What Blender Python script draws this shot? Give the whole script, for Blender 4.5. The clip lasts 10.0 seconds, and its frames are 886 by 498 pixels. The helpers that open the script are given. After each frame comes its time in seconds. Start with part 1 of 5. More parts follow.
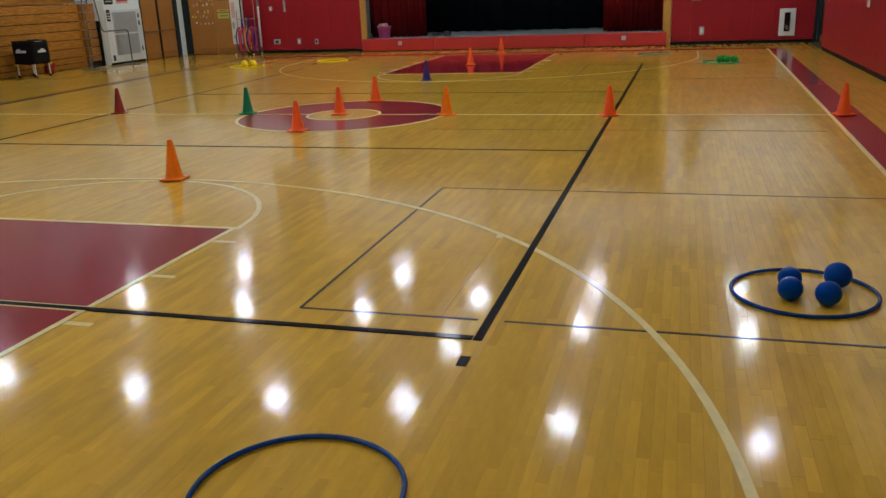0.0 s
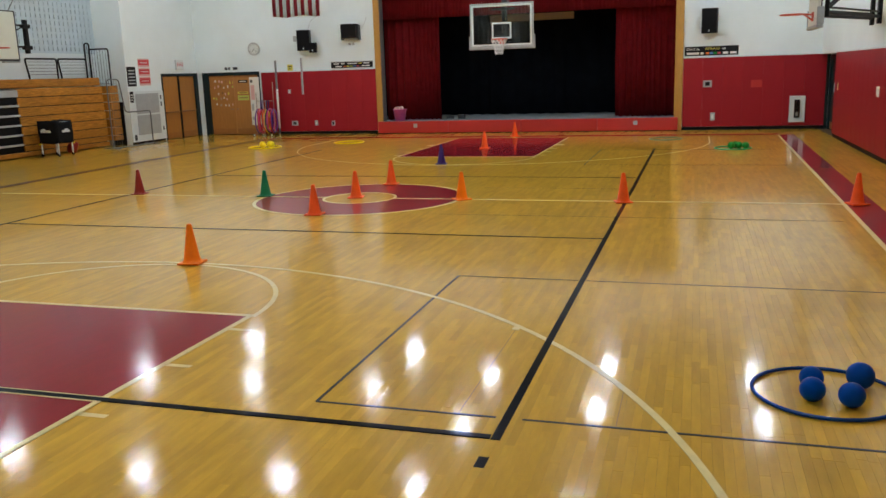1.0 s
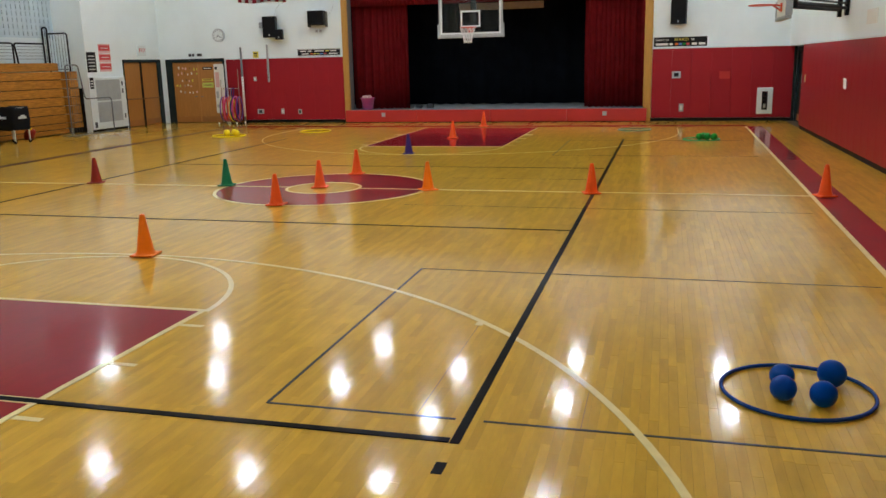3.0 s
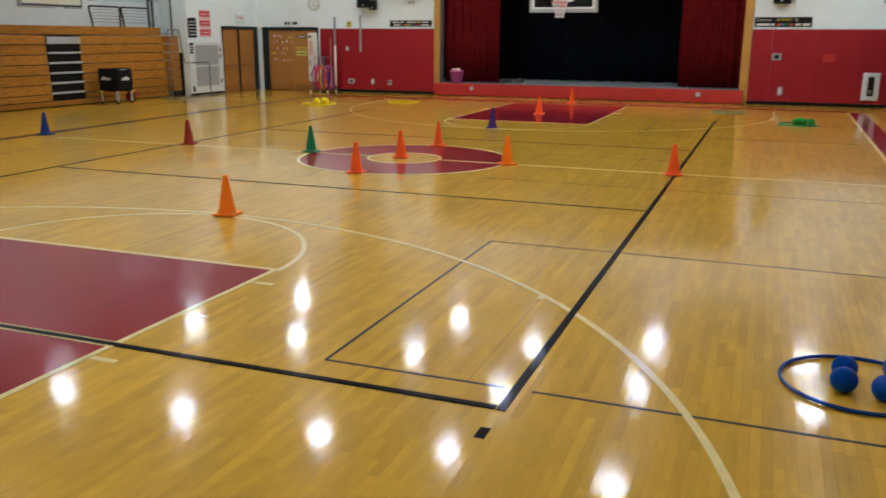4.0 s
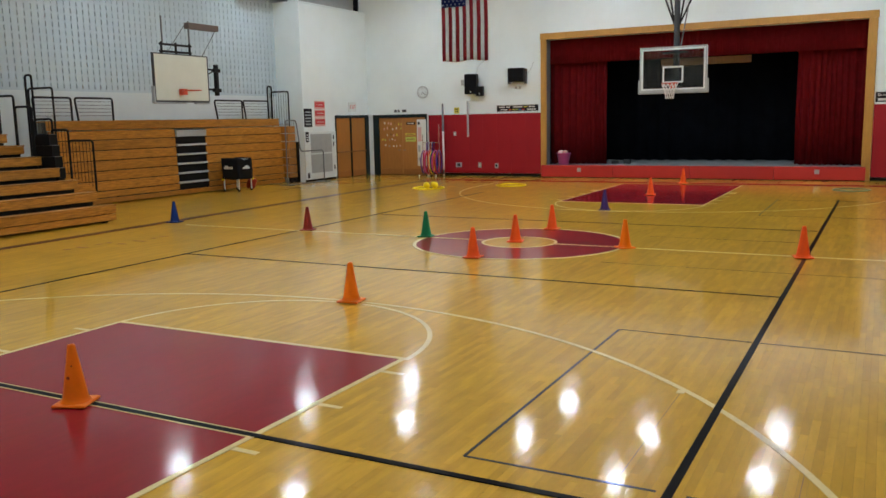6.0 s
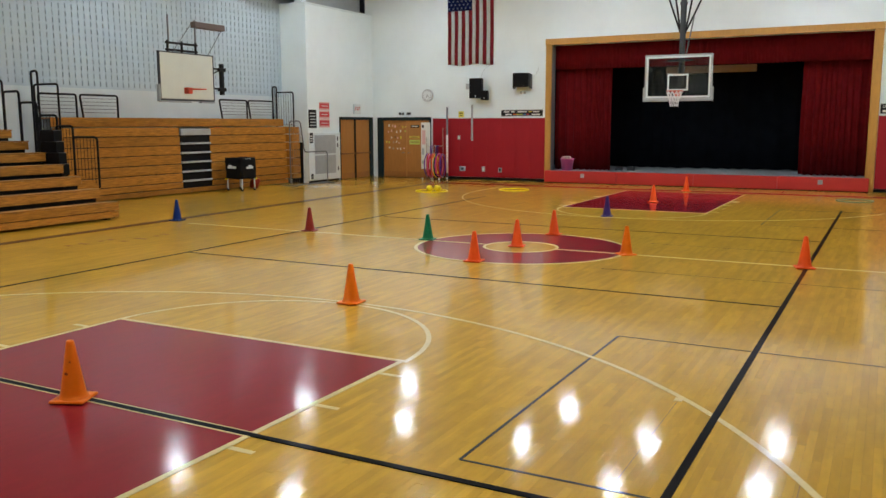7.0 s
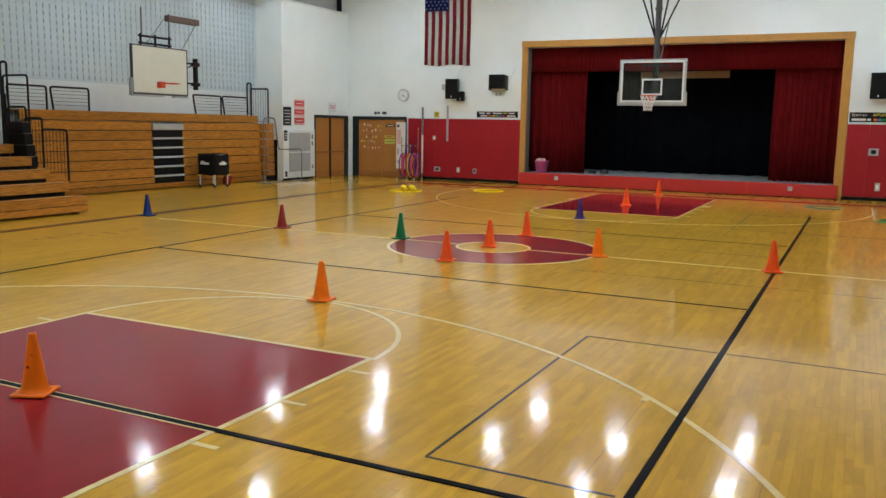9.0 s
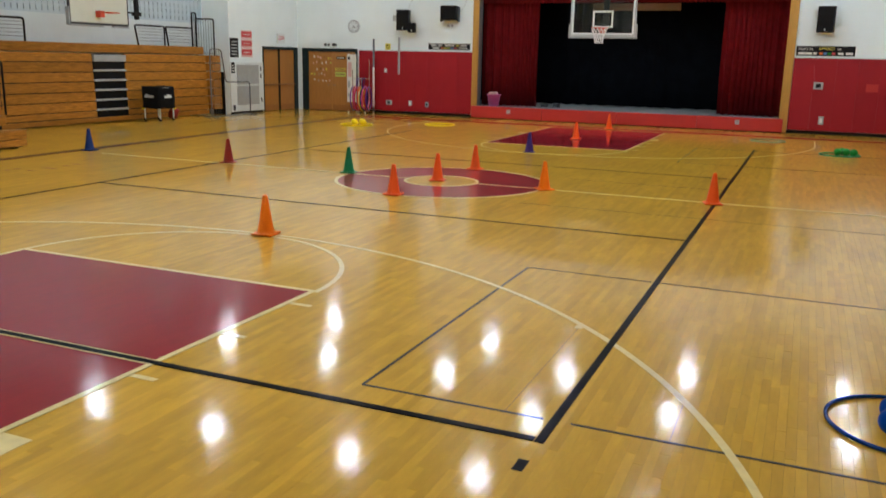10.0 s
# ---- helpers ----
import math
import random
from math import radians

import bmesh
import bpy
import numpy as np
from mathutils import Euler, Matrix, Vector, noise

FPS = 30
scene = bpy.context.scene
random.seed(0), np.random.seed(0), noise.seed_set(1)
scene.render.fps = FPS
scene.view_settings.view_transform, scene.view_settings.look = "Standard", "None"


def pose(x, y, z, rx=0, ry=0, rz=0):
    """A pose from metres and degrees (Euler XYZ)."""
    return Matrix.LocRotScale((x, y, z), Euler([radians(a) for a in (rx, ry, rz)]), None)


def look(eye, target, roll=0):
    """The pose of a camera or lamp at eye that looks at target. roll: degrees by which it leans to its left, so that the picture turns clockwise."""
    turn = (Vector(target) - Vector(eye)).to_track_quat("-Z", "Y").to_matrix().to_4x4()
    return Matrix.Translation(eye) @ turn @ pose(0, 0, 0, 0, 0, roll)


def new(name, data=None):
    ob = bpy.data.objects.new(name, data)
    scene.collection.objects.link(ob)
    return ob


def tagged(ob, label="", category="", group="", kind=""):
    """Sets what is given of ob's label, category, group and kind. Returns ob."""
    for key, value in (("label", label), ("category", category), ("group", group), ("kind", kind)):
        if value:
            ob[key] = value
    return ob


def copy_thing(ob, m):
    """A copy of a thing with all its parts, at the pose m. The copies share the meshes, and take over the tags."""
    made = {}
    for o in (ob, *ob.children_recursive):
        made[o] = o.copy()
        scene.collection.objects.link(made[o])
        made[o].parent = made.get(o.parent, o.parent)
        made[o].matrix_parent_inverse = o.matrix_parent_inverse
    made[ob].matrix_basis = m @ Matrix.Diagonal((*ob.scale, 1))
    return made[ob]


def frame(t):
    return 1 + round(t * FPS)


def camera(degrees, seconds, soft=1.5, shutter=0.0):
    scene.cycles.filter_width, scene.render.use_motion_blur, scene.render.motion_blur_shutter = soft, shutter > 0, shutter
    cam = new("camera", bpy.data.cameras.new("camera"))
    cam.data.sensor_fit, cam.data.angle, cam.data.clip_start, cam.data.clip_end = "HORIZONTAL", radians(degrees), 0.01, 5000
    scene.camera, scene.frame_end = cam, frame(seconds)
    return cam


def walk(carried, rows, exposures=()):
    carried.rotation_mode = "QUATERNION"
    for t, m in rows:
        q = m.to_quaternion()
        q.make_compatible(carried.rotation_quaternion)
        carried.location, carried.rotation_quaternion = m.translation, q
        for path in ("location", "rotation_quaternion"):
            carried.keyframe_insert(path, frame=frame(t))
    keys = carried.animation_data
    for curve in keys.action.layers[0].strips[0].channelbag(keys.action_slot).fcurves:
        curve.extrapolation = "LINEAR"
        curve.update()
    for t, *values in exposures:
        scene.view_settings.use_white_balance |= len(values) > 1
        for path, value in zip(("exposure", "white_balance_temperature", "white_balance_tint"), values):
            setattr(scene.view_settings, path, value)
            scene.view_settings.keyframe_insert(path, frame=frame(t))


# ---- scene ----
cam = camera(55.9, 10.0, soft=1.5, shutter=0.2)
PATH = [
    (0, (5.677, -13.612, 1.987), (5.142, -11.777, 1.398), -2.3),
    (0.3, (5.659, -13.6, 2.031), (5.13, -11.764, 1.439), -2.42),
    (0.5, (5.647, -13.592, 2.06), (5.105, -11.752, 1.495), -2.5),
    (0.7, (5.641, -13.597, 2.079), (5.068, -11.747, 1.587), -2.22),
    (1, (5.633, -13.605, 2.108), (5.065, -11.732, 1.697), -1.8),
    (1.5, (5.641, -13.542, 2.069), (5.088, -11.674, 1.614), -1.3),
    (2, (5.649, -13.322, 2.015), (5.108, -11.443, 1.598), -1.2),
    (2.5, (5.621, -13.321, 2.072), (5.105, -11.438, 1.637), -1.5),
    (2.7, (5.608, -13.325, 2.074), (5.111, -11.437, 1.64), -1.3),
    (3.8, (5.785, -13.34, 2.042), (5.192, -11.487, 1.576), 0.3),
    (4, (5.81, -13.357, 2.046), (5.121, -11.545, 1.555), 0.3),
    (4.2, (5.819, -13.357, 2.038), (5.043, -11.599, 1.489), -0.18),
    (4.5, (5.833, -13.358, 2.026), (5.012, -11.616, 1.488), -0.9),
    (4.7, (5.799, -13.36, 2.038), (4.991, -11.598, 1.547), -1.02),
    (5, (5.747, -13.364, 2.055), (4.896, -11.623, 1.565), -1.2),
    (5.2, (5.691, -13.373, 2.078), (4.876, -11.612, 1.596), -1.24),
    (5.5, (5.606, -13.387, 2.113), (4.729, -11.643, 1.678), -1.3),
    (5.7, (5.583, -13.387, 2.115), (4.685, -11.643, 1.731), -1.26),
    (6, (5.549, -13.386, 2.118), (4.627, -11.637, 1.815), -1.2),
    (6.2, (5.552, -13.385, 2.117), (4.633, -11.633, 1.828), -0.97),
    (7.3, (5.569, -13.381, 2.115), (4.647, -11.631, 1.818), 0.27),
    (7.5, (5.572, -13.38, 2.114), (4.659, -11.623, 1.831), 0.5),
    (8, (5.575, -13.365, 2.108), (4.655, -11.612, 1.824), 0.7),
    (8.5, (5.576, -13.373, 2.092), (4.638, -11.63, 1.805), 0.8),
    (9, (5.589, -13.357, 2.085), (4.716, -11.581, 1.793), 1),
    (9.3, (5.623, -13.354, 2.079), (4.762, -11.578, 1.752), 0.88),
    (9.5, (5.645, -13.352, 2.075), (4.809, -11.567, 1.732), 0.8),
    (9.7, (5.686, -13.354, 2.077), (4.878, -11.558, 1.729), 0.96),
    (10, (5.747, -13.357, 2.079), (4.983, -11.562, 1.636), 1.2),
]
EXPOSURES = [(0, -0.36), (0.5, -0.38), (1, -0.1), (1.5, -0.03), (2.5, -0.05), (4, -0.03), (4.5, -0.15), (5, -0.27), (5.5, -0.23), (6, -0.1), (7.5, 0.04), (8.5, 0.05), (9.5, -0.02), (10, 0.02)]
walk(cam, [(t, look(eye, target, roll)) for t, eye, target, roll in PATH], EXPOSURES)

# ---- light and exposure ----
world = bpy.data.worlds.new("world")
scene.world = world
world.use_nodes = True
world.node_tree.nodes["Background"].inputs[0].default_value = (0.02, 0.02, 0.022, 1)
world.node_tree.nodes["Background"].inputs[1].default_value = 0.2
LAMP = 132.0
LAMP_COLOUR = (0.91, 1.0, 1.09)

# ---- plan, in metres: x along the stage wall, y towards the stage, origin at the centre circle ----
NORTH, SOUTH, EAST, WEST, BUMP, BUMP_Y = 15.86, -17.5, 9.45, -14.35, -13.2, 11.5
CEILING, PAD_TOP = 8.4, 2.35
ST_X0, ST_X1, ST_Z0, ST_Z1 = -5.47, 4.98, 0.43, 4.95


# ---- materials ----
def mat(name, colour, rough=0.5, metal=0.0, vary=0.1, scale=6.0, bump=0.0, bump_scale=60.0, stretch=(1, 1, 1), coat=0.0, pieces=0.0, spec=0.5, rough_vary=0.1, coat_rough=0.08, detail=6, coat_ior=1.165, mottle=0.0, mottle_scale=0.5, bump_stretch=None):
    m = bpy.data.materials.new(name)
    m.use_nodes = True
    nt = m.node_tree
    n, l = nt.nodes, nt.links
    p = n["Principled BSDF"]
    p.inputs["Metallic"].default_value = metal
    p.inputs["Coat Weight"].default_value = coat
    p.inputs["Coat Roughness"].default_value = coat_rough
    p.inputs["Specular IOR Level"].default_value = spec
    p.inputs["Coat IOR"].default_value = coat_ior
    tc = n.new("ShaderNodeTexCoord")
    mp = n.new("ShaderNodeMapping")
    mp.inputs["Scale"].default_value = stretch
    l.new(tc.outputs["Object"], mp.inputs["Vector"])
    big = n.new("ShaderNodeTexNoise")
    big.inputs["Scale"].default_value = scale
    big.inputs["Detail"].default_value = detail
    big.inputs["Roughness"].default_value = 0.6
    l.new(mp.outputs[0], big.inputs["Vector"])
    ramp = n.new("ShaderNodeMapRange")
    ramp.inputs[1].default_value, ramp.inputs[2].default_value = 0.25, 0.75
    ramp.inputs[3].default_value, ramp.inputs[4].default_value = 1 - vary, 1 + vary
    l.new(big.outputs[0], ramp.inputs[0])
    value = ramp.outputs[0]
    if mottle:
        wide = n.new("ShaderNodeTexNoise")
        wide.inputs["Scale"].default_value = mottle_scale
        wide.inputs["Detail"].default_value = 4
        l.new(tc.outputs["Object"], wide.inputs["Vector"])
        wr = n.new("ShaderNodeMapRange")
        wr.inputs[1].default_value, wr.inputs[2].default_value = 0.3, 0.7
        wr.inputs[3].default_value, wr.inputs[4].default_value = 1 - mottle, 1 + mottle
        l.new(wide.outputs[0], wr.inputs[0])
        wm = n.new("ShaderNodeMath")
        wm.operation = "MULTIPLY"
        l.new(value, wm.inputs[0])
        l.new(wr.outputs[0], wm.inputs[1])
        value = wm.outputs[0]
    if pieces:
        oi, ge = n.new("ShaderNodeObjectInfo"), n.new("ShaderNodeNewGeometry")
        add = n.new("ShaderNodeMath")
        l.new(oi.outputs["Random"], add.inputs[0])
        l.new(ge.outputs["Random Per Island"], add.inputs[1])
        fr = n.new("ShaderNodeMath")
        fr.operation = "FRACT"
        l.new(add.outputs[0], fr.inputs[0])
        pr = n.new("ShaderNodeMapRange")
        pr.inputs[3].default_value, pr.inputs[4].default_value = 1 - pieces, 1 + pieces
        l.new(fr.outputs[0], pr.inputs[0])
        mu = n.new("ShaderNodeMath")
        mu.operation = "MULTIPLY"
        l.new(value, mu.inputs[0])
        l.new(pr.outputs[0], mu.inputs[1])
        value = mu.outputs[0]
    mix = n.new("ShaderNodeVectorMath")
    mix.operation = "SCALE"
    mix.inputs[0].default_value = colour
    l.new(value, mix.inputs["Scale"])
    l.new(mix.outputs[0], p.inputs["Base Color"])
    rr = n.new("ShaderNodeMapRange")
    rr.inputs[3].default_value, rr.inputs[4].default_value = max(0.02, rough * (1 - rough_vary * 2)), rough * (1 + rough_vary * 2)
    l.new(big.outputs[0], rr.inputs[0])
    l.new(rr.outputs[0], p.inputs["Roughness"])
    if bump:
        fine = n.new("ShaderNodeTexNoise")
        fine.inputs["Scale"].default_value = bump_scale
        fine.inputs["Detail"].default_value = 3
        bp = mp
        if bump_stretch:
            bp = n.new("ShaderNodeMapping")
            bp.inputs["Scale"].default_value = bump_stretch
            l.new(tc.outputs["Object"], bp.inputs["Vector"])
        l.new(bp.outputs[0], fine.inputs["Vector"])
        b = n.new("ShaderNodeBump")
        b.inputs["Strength"].default_value = bump
        b.inputs["Distance"].default_value = 0.01
        l.new(fine.outputs[0], b.inputs["Height"])
        l.new(b.outputs[0], p.inputs["Normal"])
        l.new(b.outputs[0], p.inputs["Coat Normal"])
    return m


def lit(name, colour, strength):
    m = bpy.data.materials.new(name)
    m.use_nodes = True
    p = m.node_tree.nodes["Principled BSDF"]
    p.inputs["Base Color"].default_value = (0.8, 0.8, 0.8, 1)
    p.inputs["Emission Color"].default_value = (*colour, 1)
    p.inputs["Emission Strength"].default_value = strength
    return m


def glass(name, tint=(0.93, 0.96, 0.95)):
    m = bpy.data.materials.new(name)
    m.use_nodes = True
    n, l = m.node_tree.nodes, m.node_tree.links
    n.remove(n["Principled BSDF"])
    tr, gl, mx, fr = n.new("ShaderNodeBsdfTransparent"), n.new("ShaderNodeBsdfGlossy"), n.new("ShaderNodeMixShader"), n.new("ShaderNodeFresnel")
    tr.inputs[0].default_value = (*tint, 1)
    gl.inputs["Roughness"].default_value = 0.04
    fr.inputs[0].default_value = 1.45
    l.new(fr.outputs[0], mx.inputs[0])
    l.new(tr.outputs[0], mx.inputs[1])
    l.new(gl.outputs[0], mx.inputs[2])
    l.new(mx.outputs[0], n["Material Output"].inputs[0])
    return m


MAPLE = mat("maple", (0.645, 0.366, 0.036), 0.32, rough_vary=0.04, vary=0.14, scale=1.5, stretch=(8, 1.7, 1), pieces=0.10, spec=0.03, coat=1.0, coat_rough=0.095, detail=5, coat_ior=1.23, mottle=0.08, mottle_scale=0.9)
CRIMSON = mat("crimson_paint", (0.285, 0.012, 0.021), 0.32, rough_vary=0.04, vary=0.10, scale=1.2, stretch=(8, 1.7, 1), spec=0.03, coat=1.0, coat_rough=0.11, coat_ior=1.2, mottle=0.06)
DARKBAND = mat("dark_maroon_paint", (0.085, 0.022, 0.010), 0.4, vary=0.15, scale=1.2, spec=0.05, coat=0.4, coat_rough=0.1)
CREAM = mat("cream_paint", (0.82, 0.67, 0.31), 0.4, vary=0.12, scale=9, bump=0.01, bump_scale=20, coat=0.7, coat_rough=0.12, spec=0.1)
BLACKLINE = mat("black_paint", (0.004, 0.004, 0.006), 0.3, vary=0.3, scale=8, spec=0.01, coat=0.3, coat_rough=0.08)
BLUELINE = mat("slate_blue_paint", (0.045, 0.05, 0.048), 0.3, vary=0.3, scale=8, spec=0.03, coat=0.6, coat_rough=0.08)
SUBFLOOR = mat("subfloor", (0.08, 0.05, 0.03), 0.8)
WHITE = mat("white_wall_paint", (0.79, 0.875, 0.885), 0.55, vary=0.04, scale=0.8, bump=0.05, bump_scale=40)
BLOCK = mat("acoustic_block_paint", (0.48, 0.58, 0.64), 0.65, vary=0.06, scale=1.2, bump=0.15, bump_scale=90)
SLOT = mat("block_slot", (0.44, 0.51, 0.56), 0.9)
LOWWALL = mat("grey_white_wall_paint", (0.62, 0.69, 0.71), 0.55, vary=0.06, scale=0.9, bump=0.05, bump_scale=40)
PLAIN = mat("plain_wall", (0.66, 0.66, 0.63), 0.6, vary=0.05, scale=0.7)
CEIL = mat("ceiling_paint", (0.45, 0.45, 0.45), 0.7, vary=0.05, scale=0.7)
PAD = mat("red_wall_pad_vinyl", (0.32, 0.0100, 0.018), 0.45, vary=0.10, scale=1.3, bump=0.06, bump_scale=120, pieces=0.025, spec=0.3)
STAGEPAD = mat("bright_red_stage_pad_vinyl", (0.50, 0.026, 0.022), 0.4, vary=0.08, scale=1.5, bump=0.06, bump_scale=120, pieces=0.04)
BLACKRUB = mat("black_rubber", (0.006, 0.006, 0.006), 0.6, vary=0.2, spec=0.2)
OAK = mat("honey_oak_trim", (0.50, 0.26, 0.055), 0.35, vary=0.14, scale=3, stretch=(8, 8, 1))
DOORWOOD = mat("oak_door_veneer", (0.43, 0.19, 0.046), 0.4, vary=0.14, scale=3, stretch=(9, 9, 0.8), pieces=0.05)
KICK = mat("worn_oak_kick_plate", (0.36, 0.15, 0.04), 0.4, vary=0.12, scale=4)
BLEACH = mat("varnished_pine_board", (0.40, 0.17, 0.026), 0.42, vary=0.5, scale=2.2, stretch=(16, 1.6, 16), pieces=0.17, spec=0.25)
GREEN_FRAME = mat("grey_green_door_frame", (0.014, 0.026, 0.027), 0.5, spec=0.2)
CURTAIN = mat("dark_red_velvet", (0.25, 0.014, 0.018), 0.85, vary=0.2, scale=4, bump=0.1, bump_scale=200, spec=0.1)
BLACKCLOTH = mat("black_stage_cloth", (0.011, 0.014, 0.020), 0.9, vary=0.3, scale=2, spec=0.1)
STAGEFLOOR = mat("grey_stage_floor", (0.30, 0.33, 0.34), 0.45, vary=0.15, scale=2)
BLACKSTEEL = mat("black_powder_coat", (0.006, 0.006, 0.007), 0.5, vary=0.2, scale=10, spec=0.2)
GREYSTEEL = mat("grey_painted_steel", (0.14, 0.15, 0.16), 0.42, vary=0.12, scale=8)
CHROME = mat("chrome", (0.75, 0.75, 0.75), 0.2, metal=1.0, vary=0.05)
DARKGREY = mat("dark_grey_steel", (0.035, 0.038, 0.042), 0.45, vary=0.15, scale=5)
OFFWHITE = mat("off_white_enamel", (0.64, 0.67, 0.59), 0.4, vary=0.05, scale=2)
WHITEPLASTIC = mat("white_plastic", (0.70, 0.76, 0.76), 0.4, vary=0.04)
LOUVRE = mat("grey_louvre", (0.42, 0.45, 0.46), 0.45, vary=0.08)
PAPER = mat("white_paper", (0.78, 0.78, 0.74), 0.8, vary=0.05)
REDPAPER = mat("red_print", (0.60, 0.06, 0.07), 0.6)
PINKPAPER = mat("pale_pink_paper", (0.72, 0.45, 0.42), 0.7)
YELLOWPAPER = mat("yellow_paper", (0.70, 0.60, 0.08), 0.7)
GREENPAPER = mat("lime_paper", (0.50, 0.58, 0.12), 0.7)
BLUEPAPER = mat("blue_paper", (0.08, 0.22, 0.50), 0.7)
BROWNPAPER = mat("brown_paper", (0.25, 0.12, 0.05), 0.7)
BLACKPAPER = mat("black_print", (0.010, 0.010, 0.012), 0.7, spec=0.2)
RIM_ORANGE = mat("orange_red_rim", (0.62, 0.07, 0.03), 0.4)
NET = mat("white_net_cord", (0.75, 0.75, 0.75), 0.7)
BOARDGREY = mat("grey_edge_padding", (0.34, 0.37, 0.38), 0.5)
GLASS = glass("backboard_glass", (0.80, 0.84, 0.84))
FLAGRED = mat("flag_red", (0.34, 0.015, 0.03), 0.8, vary=0.1, scale=8)
FLAGWHITE = mat("flag_white", (0.90, 0.93, 0.95), 0.8, vary=0.06, scale=8)
FLAGBLUE = mat("flag_blue", (0.010, 0.022, 0.12), 0.8, vary=0.1, scale=8)
TAN = mat("tan_batten", (0.42, 0.31, 0.24), 0.6)
PINK = mat("pink_plastic", (0.72, 0.12, 0.36), 0.35)
BAGBLACK = mat("black_nylon", (0.008, 0.008, 0.009), 0.8, spec=0.15, vary=0.25, scale=14, bump=0.2, bump_scale=30)


def plastic(name, colour, rough=0.38):
    return mat(name, colour, rough, vary=0.08, scale=9, bump=0.03, bump_scale=60, spec=0.22)


C_ORANGE = plastic("orange_cone_vinyl", (0.92, 0.195, 0.004))
C_REDORANGE = plastic("red_orange_cone_vinyl", (0.86, 0.10, 0.012))
C_GREEN = plastic("green_cone_vinyl", (0.006, 0.16, 0.06))
C_RED = plastic("dark_red_cone_vinyl", (0.25, 0.020, 0.011))
C_BLUE = plastic("blue_cone_vinyl", (0.003, 0.024, 0.15))
C_PURPLE = plastic("purple_cone_vinyl", (0.035, 0.016, 0.13))
H_BLUE = plastic("blue_plastic", (0.002, 0.040, 0.18), 0.2)
B_BLUE = mat("blue_rubber", (0.0, 0.056, 0.32), 0.3, vary=0.12, scale=12, bump=0.03, bump_scale=220, spec=0.03, coat=1.0, coat_rough=0.08)
H_YELLOW = plastic("yellow_plastic", (0.85, 0.66, 0.015), 0.35)
H_GREEN = plastic("green_plastic", (0.03, 0.35, 0.14), 0.35)
B_GREEN = plastic("bright_green_rubber", (0.01, 0.24, 0.03), 0.4)
H_SAGE = plastic("faded_green_plastic", (0.16, 0.26, 0.16), 0.35)
H_RED = plastic("red_plastic", (0.55, 0.03, 0.04), 0.35)
H_PINK = plastic("pink_hoop_plastic", (0.65, 0.10, 0.30), 0.35)
H_PURPLE = plastic("purple_plastic", (0.14, 0.04, 0.30), 0.35)
H_ORANGE = plastic("orange_plastic", (0.75, 0.16, 0.03), 0.35)


# ---- builders ----
def box(bm, x0, x1, y0, y1, z0, z1, bevel=0.0, seg=1):
    r = bmesh.ops.create_cube(bm, size=1.0, matrix=Matrix.Translation(((x0 + x1) / 2, (y0 + y1) / 2, (z0 + z1) / 2)) @ Matrix.Diagonal((abs(x1 - x0), abs(y1 - y0), abs(z1 - z0), 1)))
    if bevel:
        edges = list({e for v in r["verts"] for e in v.link_edges})
        bmesh.ops.bevel(bm, geom=edges, offset=bevel, segments=seg, affect="EDGES", profile=0.5)
    return bm


def B():
    return bmesh.new()


def finish(name, bm, material, smooth=False):
    me = bpy.data.meshes.new(name)
    bmesh.ops.recalc_face_normals(bm, faces=bm.faces)
    if smooth:
        for f in bm.faces:
            f.smooth = True
    bm.to_mesh(me)
    bm.free()
    me.materials.append(material)
    return me


def part(name, bm, material, parent=None, label="", smooth=False):
    ob = new(name, finish(name, bm, material, smooth))
    if parent is not None:
        ob.parent = parent
    if label:
        tagged(ob, label)
    return ob


def thing(name, label, category, group="", kind="", at=(0, 0, 0), rz=0.0):
    e = new(name)
    e.empty_display_size = 0.1
    e.matrix_basis = pose(*at, 0, 0, rz)
    return tagged(e, label, category, group, kind)


def solid(name, bm, material, label, category, kind="", group="", smooth=False):
    return tagged(part(name, bm, material, None, "", smooth), label, category, group, kind)


def fillet(pts, r, n=4):
    pts = [Vector(p) for p in pts]
    out = [pts[0]]
    for a, b, c in zip(pts, pts[1:], pts[2:]):
        u, v = (a - b), (c - b)
        d = min(r, u.length * 0.45, v.length * 0.45)
        p, q = b + u.normalized() * d, b + v.normalized() * d
        for i in range(n + 1):
            t = i / n
            out.append(p * (1 - t) ** 2 + b * 2 * t * (1 - t) + q * t * t)
    out.append(pts[-1])
    return out


def pipe(bm, pts, r, n=8, closed=False):
    pts = [Vector(p) for p in pts]
    rings = []
    m = len(pts)
    up = None
    for i, p in enumerate(pts):
        if closed:
            d = (pts[(i + 1) % m] - pts[i - 1]).normalized()
        else:
            d = (pts[min(i + 1, m - 1)] - pts[max(i - 1, 0)]).normalized()
        if up is None:
            up = d.orthogonal().normalized()
        up = (up - d * up.dot(d)).normalized()
        w = d.cross(up)
        rings.append([bm.verts.new(p + (up * math.cos(2 * math.pi * k / n) + w * math.sin(2 * math.pi * k / n)) * r) for k in range(n)])
    for i in range(m if closed else m - 1):
        a, b = rings[i], rings[(i + 1) % m]
        for k in range(n):
            bm.faces.new((a[k], a[(k + 1) % n], b[(k + 1) % n], b[k]))
    if not closed:
        bm.faces.new(rings[0])
        bm.faces.new(rings[-1][::-1])
    return bm


